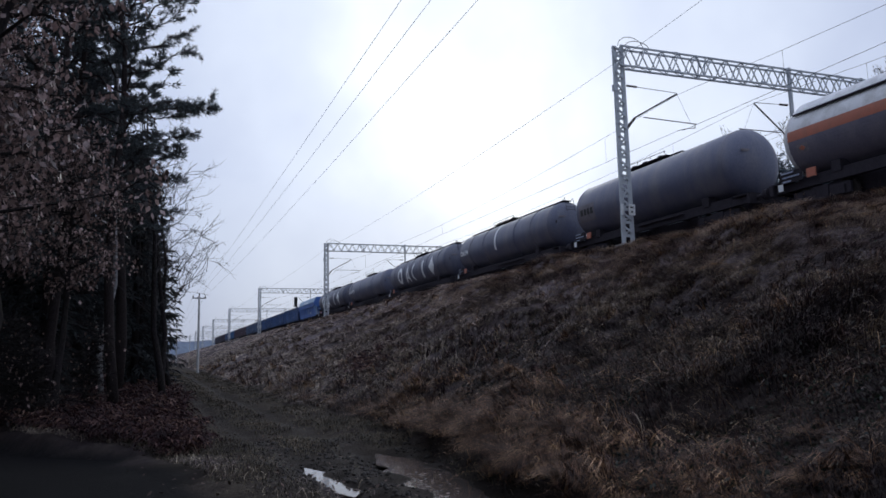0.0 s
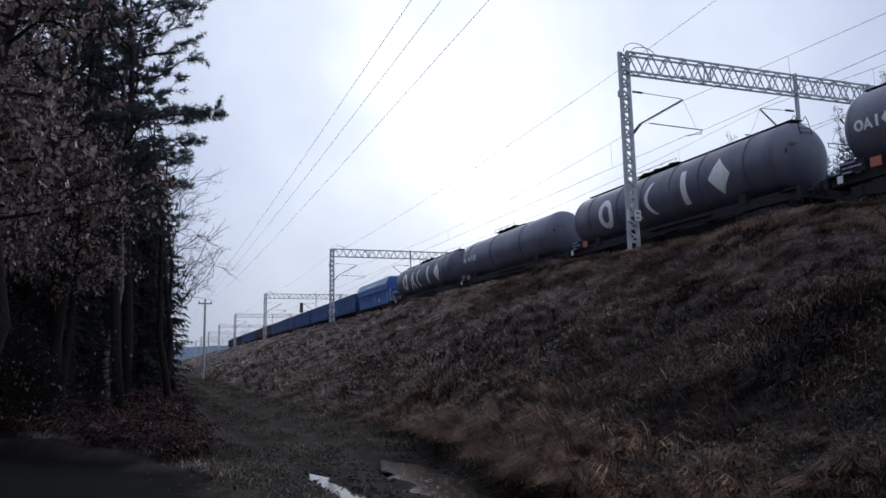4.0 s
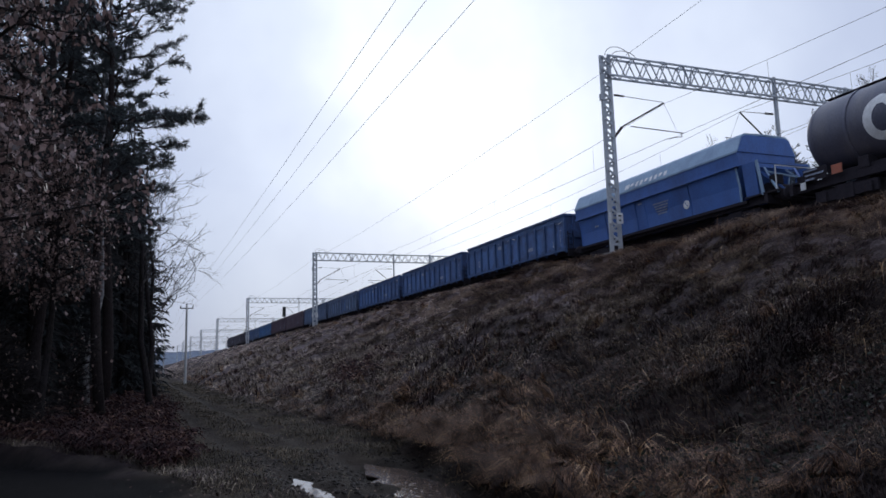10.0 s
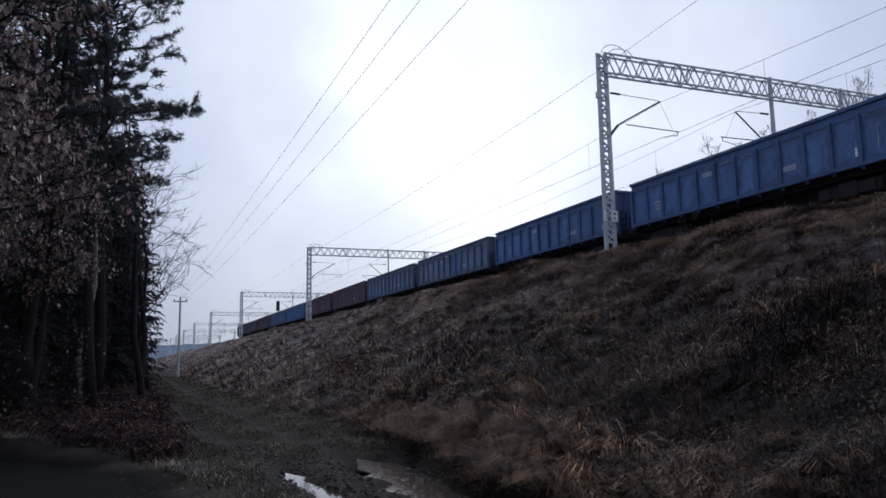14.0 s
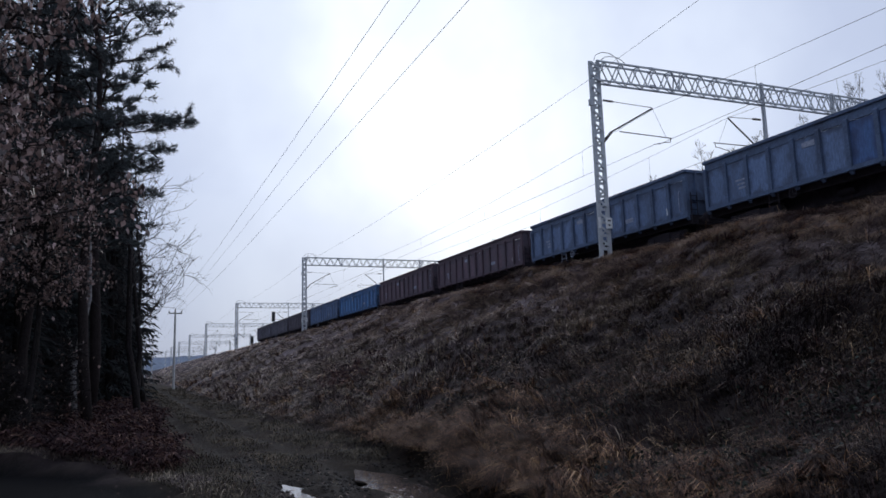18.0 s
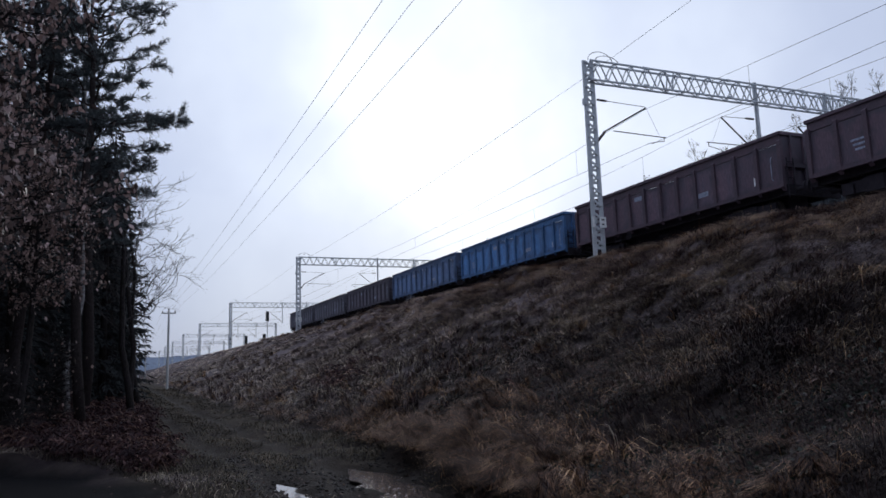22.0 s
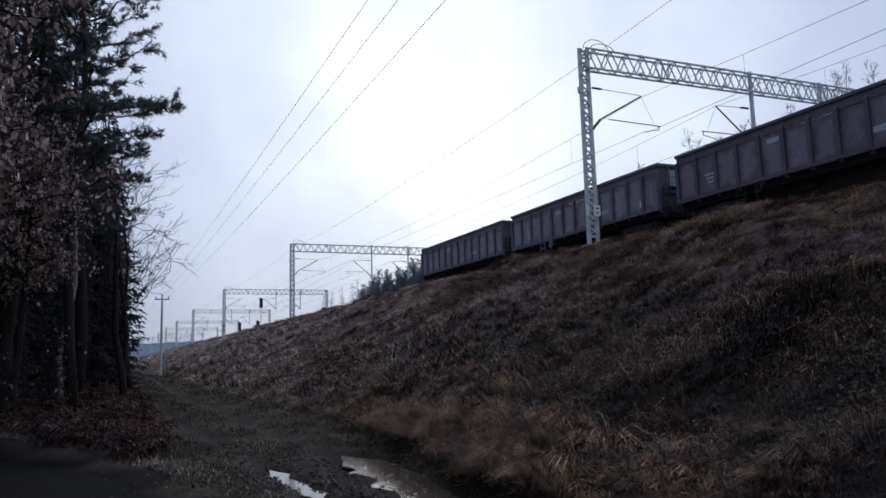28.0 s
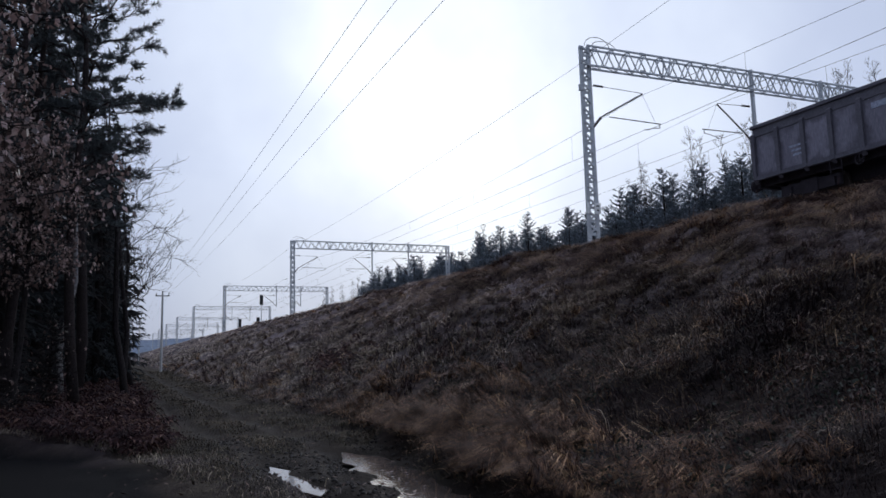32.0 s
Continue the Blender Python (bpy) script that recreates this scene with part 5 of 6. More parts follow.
def plant_forest():
    rng = random.Random(11)
    pines = [build_pine(21, 17.0, 0.42, 3.2, "tall pine with dark green needle crown"), build_pine(22, 16.0, 0.33, 3.3, "pine with long uneven dark crown", dense=2, profile=((5, 1.3), (8.6, 1.9), (10.0, 2.2), (14, 2.4), (16, 1.2))), build_pine(23, 18.5, 0.46, 3.0, "tall slender pine with bare lower trunk")]
    spruces = [build_spruce(31, 13.0, 2.3, 0.8, "dark dense spruce at the forest edge"), build_spruce(32, 9.0, 2.0, 0.3, "young dark spruce under the pines"), build_spruce(33, 16.0, 2.5, 2.0, "tall dark spruce with drooping branches")]
    birch = build_bare(41, 14.0, 2.0, BARK_BIRCH, "slender leafless birch with white bark", "birch_tree", 0.5, 2, 0.45, 0.0055)
    bare = build_bare(42, 11.5, 3.4, BARK_DARK, "leafless tree with fine twigs at the forest edge", "bare_tree", 0.9, 3, 0.3, 0.010, (0.10, 0.0))
    oaks = [build_leafy(51, 9.6, 2.6, "young oak with dry brown leaves", 6500, 0.40), build_leafy(52, 7.5, 2.2, "small oak keeping its dry brown leaves", 6000, 0.46)]
    used = set()

    def put(kind, x, y):
        m = at_ground(x, y, rng.uniform(0, 360))
        if kind not in used:
            used.add(kind)
            kind.matrix_basis = m
            return kind
        return copy_thing(kind, m)

    # the trees that stand out along the edge
    oaks[0].matrix_basis = at_ground(-2.05, 10.7)
    used.add(oaks[0])
    put(oaks[1], -2.7, 13.4)
    put(oaks[0], -3.6, 17.5)
    put(oaks[1], -2.2, 21.5)
    pines[1].matrix_basis = at_ground(-0.95, 24.5)
    used.add(pines[1])
    put(pines[0], -1.3, 33.0)
    put(bare, 0.5, 31.0)
    put(bare, 0.9, 40.0)
    for x, y in ((-1.42, 26.8), (-1.95, 40.0), (-2.7, 44.5), (-4.3, 78.0), (-5.1, 92.0)):
        put(birch, x, y)
    saplings = [build_leafy(53, 2.6, 0.8, "thin oak sapling with a few dry leaves", 120, 0.15, "oak_sapling"), build_leafy(54, 1.8, 0.7, "low oak sapling with dry reddish leaves", 80, 0.1, "oak_sapling")]
    for k in range(9):
        y = rng.uniform(20, 32)
        put(saplings[k % 2], -0.15 * y + rng.uniform(-0.3, 1.8), y)
    put(spruces[1], -3.3, 28.0)
    put(spruces[0], -0.75, 38.5)
    put(spruces[2], -0.6, 44.0)
    put(spruces[0], -0.4, 48.5)
    put(bare, 0.35, 35.5)
    put(spruces[2], -2.9, 35.0)
    put(spruces[0], -4.4, 30.0)
    put(spruces[2], -6.2, 27.0)
    put(spruces[0], -5.6, 22.5)
    put(spruces[2], -1.4, 55.0)
    for x, y in ((-3.4, 31.0), (-4.6, 34.0), (-3.0, 37.0), (-4.0, 40.0), (-5.2, 44.0), (-3.7, 47.0)):
        put(pines[2], x, y)
    # unseen trees added beside and behind the road, to shade it
    for k in range(34):
        put(rng.choice(pines[::2] + spruces), rng.uniform(-17, -6.5), rng.uniform(-25, 12))
    for k in range(26):
        put(rng.choice(pines[::2] + spruces), rng.uniform(-8, 8), rng.uniform(-24, -9))
    # the rows behind and beyond
    y = 18.0
    while y < 230:
        edge = (-5.0 if y < 50 else -1.5) + min(1.3, max(0, (y - 60) / 60))
        x, row = edge + rng.uniform(-0.5, 0.3), 0
        while x > -0.19 * y - 9 and row < 9:
            if y > 50 or row > 0:
                k = rng.random()
                if row == 0:
                    kind = spruces[rng.choice((0, 1, 2))] if k < 0.6 else pines[rng.choice((0, 1, 2))]
                elif k < 0.45:
                    kind = spruces[rng.choice((0, 1, 2))]
                elif k < 0.93:
                    kind = rng.choice(pines)
                else:
                    kind = birch
                put(kind, x, y + rng.uniform(-1, 1))
            x -= rng.uniform(1.8, 3.0)
            row += 1
        y += 2.6 + 0.012 * y
    thick = build_pine(24, 17.0, 0.22, 3.3, "bushy pine with crown reaching low", dense=2, profile=((4, 1.6), (8, 2.3), (12, 2.4), (15, 1.8), (17, 0.8)))
    for k, (x, y) in enumerate(((-2.75, 25.5), (-4.4, 24.0), (-3.1, 31.5), (-5.6, 20.5), (-6.6, 24.5))):
        m = at_ground(x, y, 77.0 * k)
        if k:
            copy_thing(thick, m)
        else:
            thick.matrix_basis = m
    for ob, x, y, turn in ((oaks[1], -3.9, 11.6, 40), (oaks[0], -4.6, 24.5, 200)):
        copy_thing(ob, at_ground(x, y, turn))


plant_forest()


# ---- young pines and birches beyond the tracks ----
def plant_far_side():
    rng = random.Random(5)
    kinds = [build_spruce(61, 10.0, 2.2, 3.0, "young bushy conifer beyond the railway", HAZE_NEEDLE, 1.1, 0.5, "young_conifer", "young trees beyond the railway", 0.55), build_spruce(62, 9.0, 2.4, 2.6, "short dense young conifer beyond the tracks", HAZE_NEEDLE, 1.1, 0.45, "young_conifer", "young trees beyond the railway", 0.55), build_spruce(63, 11.2, 2.2, 3.2, "young spruce beyond the tracks", HAZE_NEEDLE, 1.1, 0.6, "young_conifer", "young trees beyond the railway", 0.55)]
    birches = [build_bare(64, 13.5, 1.7, BARK_BIRCH, "thin leafless birch beyond the railway", "birch_tree", 0.4, 4, 0.35, 0.0040), build_bare(65, 14.6, 2.3, TWIG, "tall thin leafless birch beyond the railway", "birch_tree", 0.42, 4, 0.42, 0.0035)]
    used = set()

    def put(kind, x, y, size=1.0):
        m = at_ground(x, y, rng.uniform(0, 360)) @ Matrix.Scale(size, 4)
        if kind in used:
            copy_thing(kind, m)
        else:
            used.add(kind)
            kind.matrix_basis = m

    y = 33.0
    while y < 150:
        for x0 in (45.2, 46.5, 48.0, 49.5):
            put(rng.choice(kinds), x0 + rng.uniform(-1, 1), y + rng.uniform(-0.8, 0.8), rng.uniform(0.915, 1.03))
        y += 1.15 + 0.005 * y
    for x, y in ((46, 44.5), (46.8, 46.0), (47.5, 49.5), (46.5, 51), (47, 60), (46.5, 41), (47.5, 38), (48, 97)):
        put(birches[0], x, y)
    for x, y in ((46.5, 36.0), (47.6, 35.0), (46.9, 37.3), (46.6, 52.4)):
        put(birches[1], x, y)
    for x, y, size in ((46.2, 58.6, 0.84), (46.8, 59.6, 0.82), (46.0, 60.8, 0.80), (46.0, 152, 0.76), (46.5, 158, 0.74), (46.2, 165, 0.73), (46.0, 173, 0.72), (46.4, 182, 0.72)):
        put(birches[1], x, y, size)


plant_far_side()


# ---- grass, bracken ----
def ramp_material(name, stops, rough=0.85, trans=0.1, own=0.8, patch=1.6, mean=0.42):
    """Colour by blade, from a ramp."""
    mt = bpy.data.materials.new(name)
    mt.use_nodes = True
    n, l = mt.node_tree.nodes, mt.node_tree.links
    b = n["Principled BSDF"]
    b.inputs["Roughness"].default_value, b.inputs["Specular IOR Level"].default_value = rough, 0.25
    g = n.new("ShaderNodeNewGeometry")
    co = n.new("ShaderNodeTexCoord")
    big = n.new("ShaderNodeTexNoise")
    big.inputs["Scale"].default_value, big.inputs["Detail"].default_value = 0.9, 5
    l.new(co.outputs["Object"], big.inputs["Vector"])
    mix = n.new("ShaderNodeMath")
    mix.operation = "MULTIPLY_ADD"
    mix.inputs[1].default_value = own
    l.new(g.outputs["Random Per Island"], mix.inputs[0])
    sub = n.new("ShaderNodeMath")
    sub.operation = "MULTIPLY_ADD"
    sub.inputs[1].default_value, sub.inputs[2].default_value = patch, mean - 0.5 * own - 0.5 * patch
    l.new(big.outputs[0], sub.inputs[0])
    l.new(sub.outputs[0], mix.inputs[2])
    r = n.new("ShaderNodeValToRGB")
    l.new(mix.outputs[0], r.inputs[0])
    e = r.color_ramp.elements
    e[0].position, e[0].color = stops[0][0], (*stops[0][1], 1)
    e[1].position, e[1].color = stops[-1][0], (*stops[-1][1], 1)
    for p, c in stops[1:-1]:
        q = e.new(p)
        q.color = (*c, 1)
    l.new(r.outputs[0], b.inputs["Base Color"])
    tr = n.new("ShaderNodeBsdfTranslucent")
    l.new(r.outputs[0], tr.inputs[0])
    ms = n.new("ShaderNodeMixShader")
    ms.inputs[0].default_value = trans
    l.new(b.outputs[0], ms.inputs[1])
    l.new(tr.outputs[0], ms.inputs[2])
    l.new(ms.outputs[0], n["Material Output"].inputs[0])
    return mt


BRAMBLE = ramp_material("bramble leaves", ((0.0, (0.012, 0.016, 0.012)), (0.4, (0.026, 0.034, 0.020)), (0.65, (0.05, 0.028, 0.024)), (0.85, (0.08, 0.038, 0.032)), (1.0, (0.16, 0.13, 0.09))), 0.6)
LITTER = material("wet fallen leaves", (0.11, 0.075, 0.06), 0.8, 0, 0.25, 1.0, 12, 0, (0.05, 0.032, 0.028), 0.8, island=0.6, spec=0.15)
CLOD = material("wet mud clods", (0.022, 0.017, 0.014), 0.7, 0, 0.3, 8, 40, 0.5, spec=0.3)
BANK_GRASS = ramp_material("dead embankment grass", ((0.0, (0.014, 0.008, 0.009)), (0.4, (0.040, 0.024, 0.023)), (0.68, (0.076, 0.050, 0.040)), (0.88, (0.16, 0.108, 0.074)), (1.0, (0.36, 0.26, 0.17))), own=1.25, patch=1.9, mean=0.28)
# lighter copy of the bank grass; glare on the upper slope is in the colour
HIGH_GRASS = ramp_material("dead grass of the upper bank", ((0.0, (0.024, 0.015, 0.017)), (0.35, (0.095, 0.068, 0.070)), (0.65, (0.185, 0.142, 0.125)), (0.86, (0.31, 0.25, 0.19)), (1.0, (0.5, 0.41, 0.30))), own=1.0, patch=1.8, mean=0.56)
STRAW = ramp_material("straw-coloured grass", ((0.0, (0.020, 0.010, 0.010)), (0.35, (0.064, 0.033, 0.025)), (0.65, (0.195, 0.100, 0.057)), (0.86, (0.42, 0.235, 0.125)), (1.0, (0.72, 0.47, 0.26))), own=1.4, patch=2.3, mean=0.29)
LANE_GRASS = ramp_material("short lane grass", ((0.0, (0.026, 0.020, 0.017)), (0.4, (0.070, 0.057, 0.041)), (0.75, (0.122, 0.098, 0.066)), (1.0, (0.25, 0.19, 0.13))))
BRACKEN = ramp_material("dead bracken", ((0.0, (0.018, 0.009, 0.011)), (0.4, (0.048, 0.023, 0.024)), (0.8, (0.088, 0.044, 0.040)), (1.0, (0.21, 0.125, 0.095))), own=1.1, patch=1.9, mean=0.40)
# dry crest grass with veiling glare put into its pale mauve tones
CREST = ramp_material("mauve-brown grass paled by glare", ((0.0, (0.075, 0.054, 0.060)), (0.35, (0.20, 0.152, 0.150)), (0.7, (0.38, 0.295, 0.262)), (1.0, (0.64, 0.52, 0.40))), own=0.8, patch=2.4, mean=0.64)
STEM = ramp_material("red-brown stems", ((0.0, (0.05, 0.025, 0.022)), (0.6, (0.10, 0.05, 0.045)), (1.0, (0.17, 0.11, 0.085))))


def blades(root, heading, length, width, droop, rise_to, seg=2):
    """Bent blades: up from the root, then over along heading."""
    n = len(root)
    h = np.stack([np.cos(heading), np.sin(heading), np.zeros(n)], 1)
    s = np.stack([-np.sin(heading), np.cos(heading), np.zeros(n)], 1)
    L, w, dr, up = (np.asarray(a).reshape(-1, 1) for a in (length, width, droop, rise_to))
    rows = []
    for k in range(seg + 1):
        u = k / seg
        p = root + h * L * dr * (0.45 * u + 0.5 * u * u) + np.array([[0, 0, 1.0]]) * L * up * (1.5 * u - (0.55 + 0.75 * dr) * u * u)
        q = w * (0.5, 0.46, 0.34, 0.08)[k if seg == 3 or k < 2 else 3]
        rows += [p - s * q, p + s * q]
    m = 2 * (seg + 1)
    v = np.stack(rows, 1).reshape(-1, 3)
    i = np.arange(n)[:, None] * m
    f = np.concatenate([i + np.array([[2 * k, 2 * k + 1, 2 * k + 3, 2 * k + 2]]) for k in range(seg)], 0)
    return v, f


def in_view(x, y):
    return (x < 1.45 * y + 1.5) & (x > -0.22 * y - 1.5)


def stuff(name, pieces, mat, label, category):
    ob = new(name, joined(name, pieces, mat))
    tagged(ob, label, category, kind="stuff")
    return ob


def clumps(rng, cx, cy, per, spread):
    n = len(cx)
    x = np.repeat(cx, per) + rng.normal(size=n * per) * spread
    y = np.repeat(cy, per) + rng.normal(size=n * per) * spread
    return x, y, np.repeat(np.arange(n), per)


def rooted(x, y, sink=0.02):
    return np.stack([x, y, ground_z(x, y) - sink], 1)


def grow_bank():
    rng = np.random.default_rng(3)
    pieces, pale, upper = [], [], []
    for y0, y1, count, per in ((3.6, 10, 8500, 10), (10, 24, 7500, 10), (24, 55, 11000, 8), (55, 160, 8000, 6), (160, 420, 4200, 5)):
        cy = y0 * (y1 / y0) ** rng.random(count * 2)
        cx = toe_x(cy) + 0.2 + (20.3 - toe_x(cy)) * rng.random(len(cy))
        keep = in_view(cx, cy)
        cx, cy = cx[keep][:count], cy[keep][:count]
        gap = rough(cx, cy, 0.9, 3) + rng.normal(size=len(cx)) * 0.5 > -1.7
        cx, cy = cx[gap], cy[gap]
        x, y, who = clumps(rng, cx, cy, per, 0.12 + 0.002 * y0)
        n = len(x)
        dist = np.hypot(x, y)
        high = np.clip((cx - 9.0) / 3.0, 0, 1)
        flow = (np.where(rng.random(len(cx)) < high, -math.pi / 2 + math.pi * (rng.random(len(cx)) < 0.35) + 0.8 * rough(cx, cy, 0.3, 1.3), math.pi * 1.25 + 2.2 * rough(cx, cy, 0.3, 1.3)) + rng.normal(size=len(cx)) * 0.4)[who]
        heading = flow + rng.normal(size=n) * 0.5
        tall = rng.uniform(0.45, 1.3, len(cx))[who]
        upright = rng.random(n) < 0.025 * (1 - high[who]) * (dist < 13)
        length = tall * rng.uniform(0.25, 0.85, n) * np.interp(dist, (6, 14, 24), (0.5, 0.8, 1.25))
        droop = np.where(upright, rng.uniform(0.1, 0.4, n), rng.uniform(0.75, 1.1, n))
        up = np.where(upright, rng.uniform(0.6, 1.0, n), rng.uniform(0.12, 0.5, n) * (1 - 0.25 * high[who]))
        # share of glare-paled dry grass, growing up the bank and with distance
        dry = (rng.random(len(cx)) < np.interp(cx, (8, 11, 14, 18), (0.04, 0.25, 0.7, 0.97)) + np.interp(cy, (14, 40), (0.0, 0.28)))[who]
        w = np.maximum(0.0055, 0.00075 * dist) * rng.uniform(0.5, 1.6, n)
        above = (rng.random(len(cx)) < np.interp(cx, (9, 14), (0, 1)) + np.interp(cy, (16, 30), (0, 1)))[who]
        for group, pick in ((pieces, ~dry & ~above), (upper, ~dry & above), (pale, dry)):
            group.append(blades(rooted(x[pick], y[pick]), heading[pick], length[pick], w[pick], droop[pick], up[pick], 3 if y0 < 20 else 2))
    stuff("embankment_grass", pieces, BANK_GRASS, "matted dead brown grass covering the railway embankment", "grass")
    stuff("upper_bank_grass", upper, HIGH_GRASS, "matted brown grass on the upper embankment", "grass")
    stuff("crest_grass", pale, CREST, "dry grass towards the embankment crest, paled for glare", "grass")
    # taller stalks, red-brown and pale
    for name, mat, n, label in (("dead_stalks", STEM, 700, "thin red-brown dead weed stalks"), ("pale_stalks", STRAW, 800, "thin pale bent grass stalks")):
        y = 4 * (26 / 4) ** rng.random(n * 2)
        x = toe_x(y) + 0.4 + (19.6 - toe_x(y)) * rng.random(len(y)) ** 1.4
        keep = in_view(x, y)
        x, y = x[keep][:n], y[keep][:n]
        n = len(x)
        size = rng.uniform(0.35, 1.0, n) * np.interp(y, (4, 9), (0.6, 1.0))
        st = [blades(rooted(x, y), rng.uniform(0, 6.28, n), size, np.maximum(0.006, 0.00045 * np.hypot(x, y)), rng.uniform(0.15, 0.9, n), rng.uniform(0.55, 1.0, n), 3)]
        stuff(name, st, mat, label, "dead weeds")


def grow_tufts():
    """Arched tufts that stand out from the matted grass: straw low and near the crest, darker between."""
    rng = np.random.default_rng(31)
    kinds = {"dark": [], "high": [], "straw": [], "red": []}
    for y0, y1, count, per in ((3.8, 9, 900, 30), (9, 20, 1500, 30), (20, 45, 1900, 22), (45, 110, 1300, 14)):
        cy = y0 * (y1 / y0) ** rng.random(count * 2)
        cx = toe_x(cy) + 0.1 + (20.2 - toe_x(cy)) * rng.random(len(cy))
        keep = in_view(cx, cy) & (rough(cx + 17, cy + 4, 0.5, 2.5) + rng.normal(size=len(cx)) * 0.5 > -0.25)
        cx, cy = cx[keep][:count], cy[keep][:count]
        up_bank = (cx - toe_x(cy)) / (20 - toe_x(cy))
        size = rng.uniform(0.35, 1.0, len(cx)) * np.interp(cy, (4, 9, 25, 60), (0.45, 0.85, 1.15, 1.5))
        pick = rng.random(len(cx))
        straw = pick < np.interp(up_bank, (0, 0.12, 0.25, 0.6, 0.85, 1.0), (0.6, 0.4, 0.07, 0.14, 0.5, 0.75))
        straw &= rng.random(len(cx)) < np.interp(cy, (5, 10), (0.35, 1.0))
        red = ~straw & (pick > np.interp(up_bank, (0, 0.3, 0.6), (0.78, 0.84, 0.95)))
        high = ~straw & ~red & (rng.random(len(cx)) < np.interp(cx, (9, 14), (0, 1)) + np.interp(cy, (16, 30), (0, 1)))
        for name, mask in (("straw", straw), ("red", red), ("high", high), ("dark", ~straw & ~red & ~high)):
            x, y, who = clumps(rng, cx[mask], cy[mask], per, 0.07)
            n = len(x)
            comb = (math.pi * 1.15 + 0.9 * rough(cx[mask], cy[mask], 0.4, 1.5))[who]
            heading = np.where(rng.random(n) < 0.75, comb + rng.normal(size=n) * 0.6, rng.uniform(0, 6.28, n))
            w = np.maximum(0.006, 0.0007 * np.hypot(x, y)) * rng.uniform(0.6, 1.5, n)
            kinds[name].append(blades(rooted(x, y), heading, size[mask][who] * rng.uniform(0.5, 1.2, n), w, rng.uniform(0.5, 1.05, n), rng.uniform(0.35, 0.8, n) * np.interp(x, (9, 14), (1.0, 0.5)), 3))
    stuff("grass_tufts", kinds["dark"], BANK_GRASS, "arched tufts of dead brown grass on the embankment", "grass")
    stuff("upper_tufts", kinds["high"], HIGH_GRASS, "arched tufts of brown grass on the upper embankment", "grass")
    stuff("straw_tufts", kinds["straw"], STRAW, "arched tufts of straw-coloured grass on the embankment", "grass")
    stuff("fern_tufts", kinds["red"], BRACKEN, "red-brown tufts of dead fern and weed", "dead weeds")
    # a thin fringe of dry grass between the road and the bracken
    n = 5200
    y = rng.uniform(9.0, 21.0, n)
    x = road_edge(y) + 0.15 + np.abs(rng.normal(size=n)) * 0.55
    keep = in_view(x, y) & (rough(x, y, 1.2, 5) + rng.normal(size=n) * 0.4 > 0.0) & (x > -6)
    x, y = x[keep], y[keep]
    n = len(x)
    stuff("verge_grass", [blades(rooted(x, y), rng.uniform(0, 6.28, n), rng.uniform(0.12, 0.42, n), rng.uniform(0.006, 0.013, n), rng.uniform(0.5, 1.0, n), rng.uniform(0.3, 0.8, n), 3)], HIGH_GRASS, "thin dry grass along the road's edge", "grass")


def build_tussock(seed, size, count):
    """A tussock of locks: blades that share root, sweep and fall, most combed downhill."""
    rng = np.random.default_rng(seed)
    per = 20
    locks = count // per
    a = rng.uniform(0, 6.28, locks)
    r = np.sqrt(rng.random(locks)) * 0.42 * size
    sweep = rng.normal(math.pi * (0.85, 1.0, 1.15, 1.3)[seed % 4], 0.5, locks)
    sweep = np.where(rng.random(locks) < 0.72, sweep, rng.uniform(0, 6.28, locks))
    reach = size * rng.uniform(0.45, 1.2, locks)
    fall, lift = rng.uniform(0.45, 1.05, locks), rng.uniform(0.25, 0.85, locks)
    who = np.repeat(np.arange(locks), per)
    n = len(who)
    root = np.stack([np.cos(a) * r, np.sin(a) * r, np.full(locks, -0.05)], 1)[who] + rng.normal(size=(n, 3)) * (0.022, 0.022, 0.004)
    v = blades(root, sweep[who] + rng.normal(size=n) * 0.16, reach[who] * rng.uniform(0.7, 1.15, n), rng.uniform(0.005, 0.013, n) * (0.75 if size < 0.9 else 1.0), np.clip(fall[who] + rng.normal(size=n) * 0.06, 0.2, 1.15), np.clip(lift[who] + rng.normal(size=n) * 0.05, 0.12, 1.0), 3)
    return joined("grass_tussock", [v], STRAW)


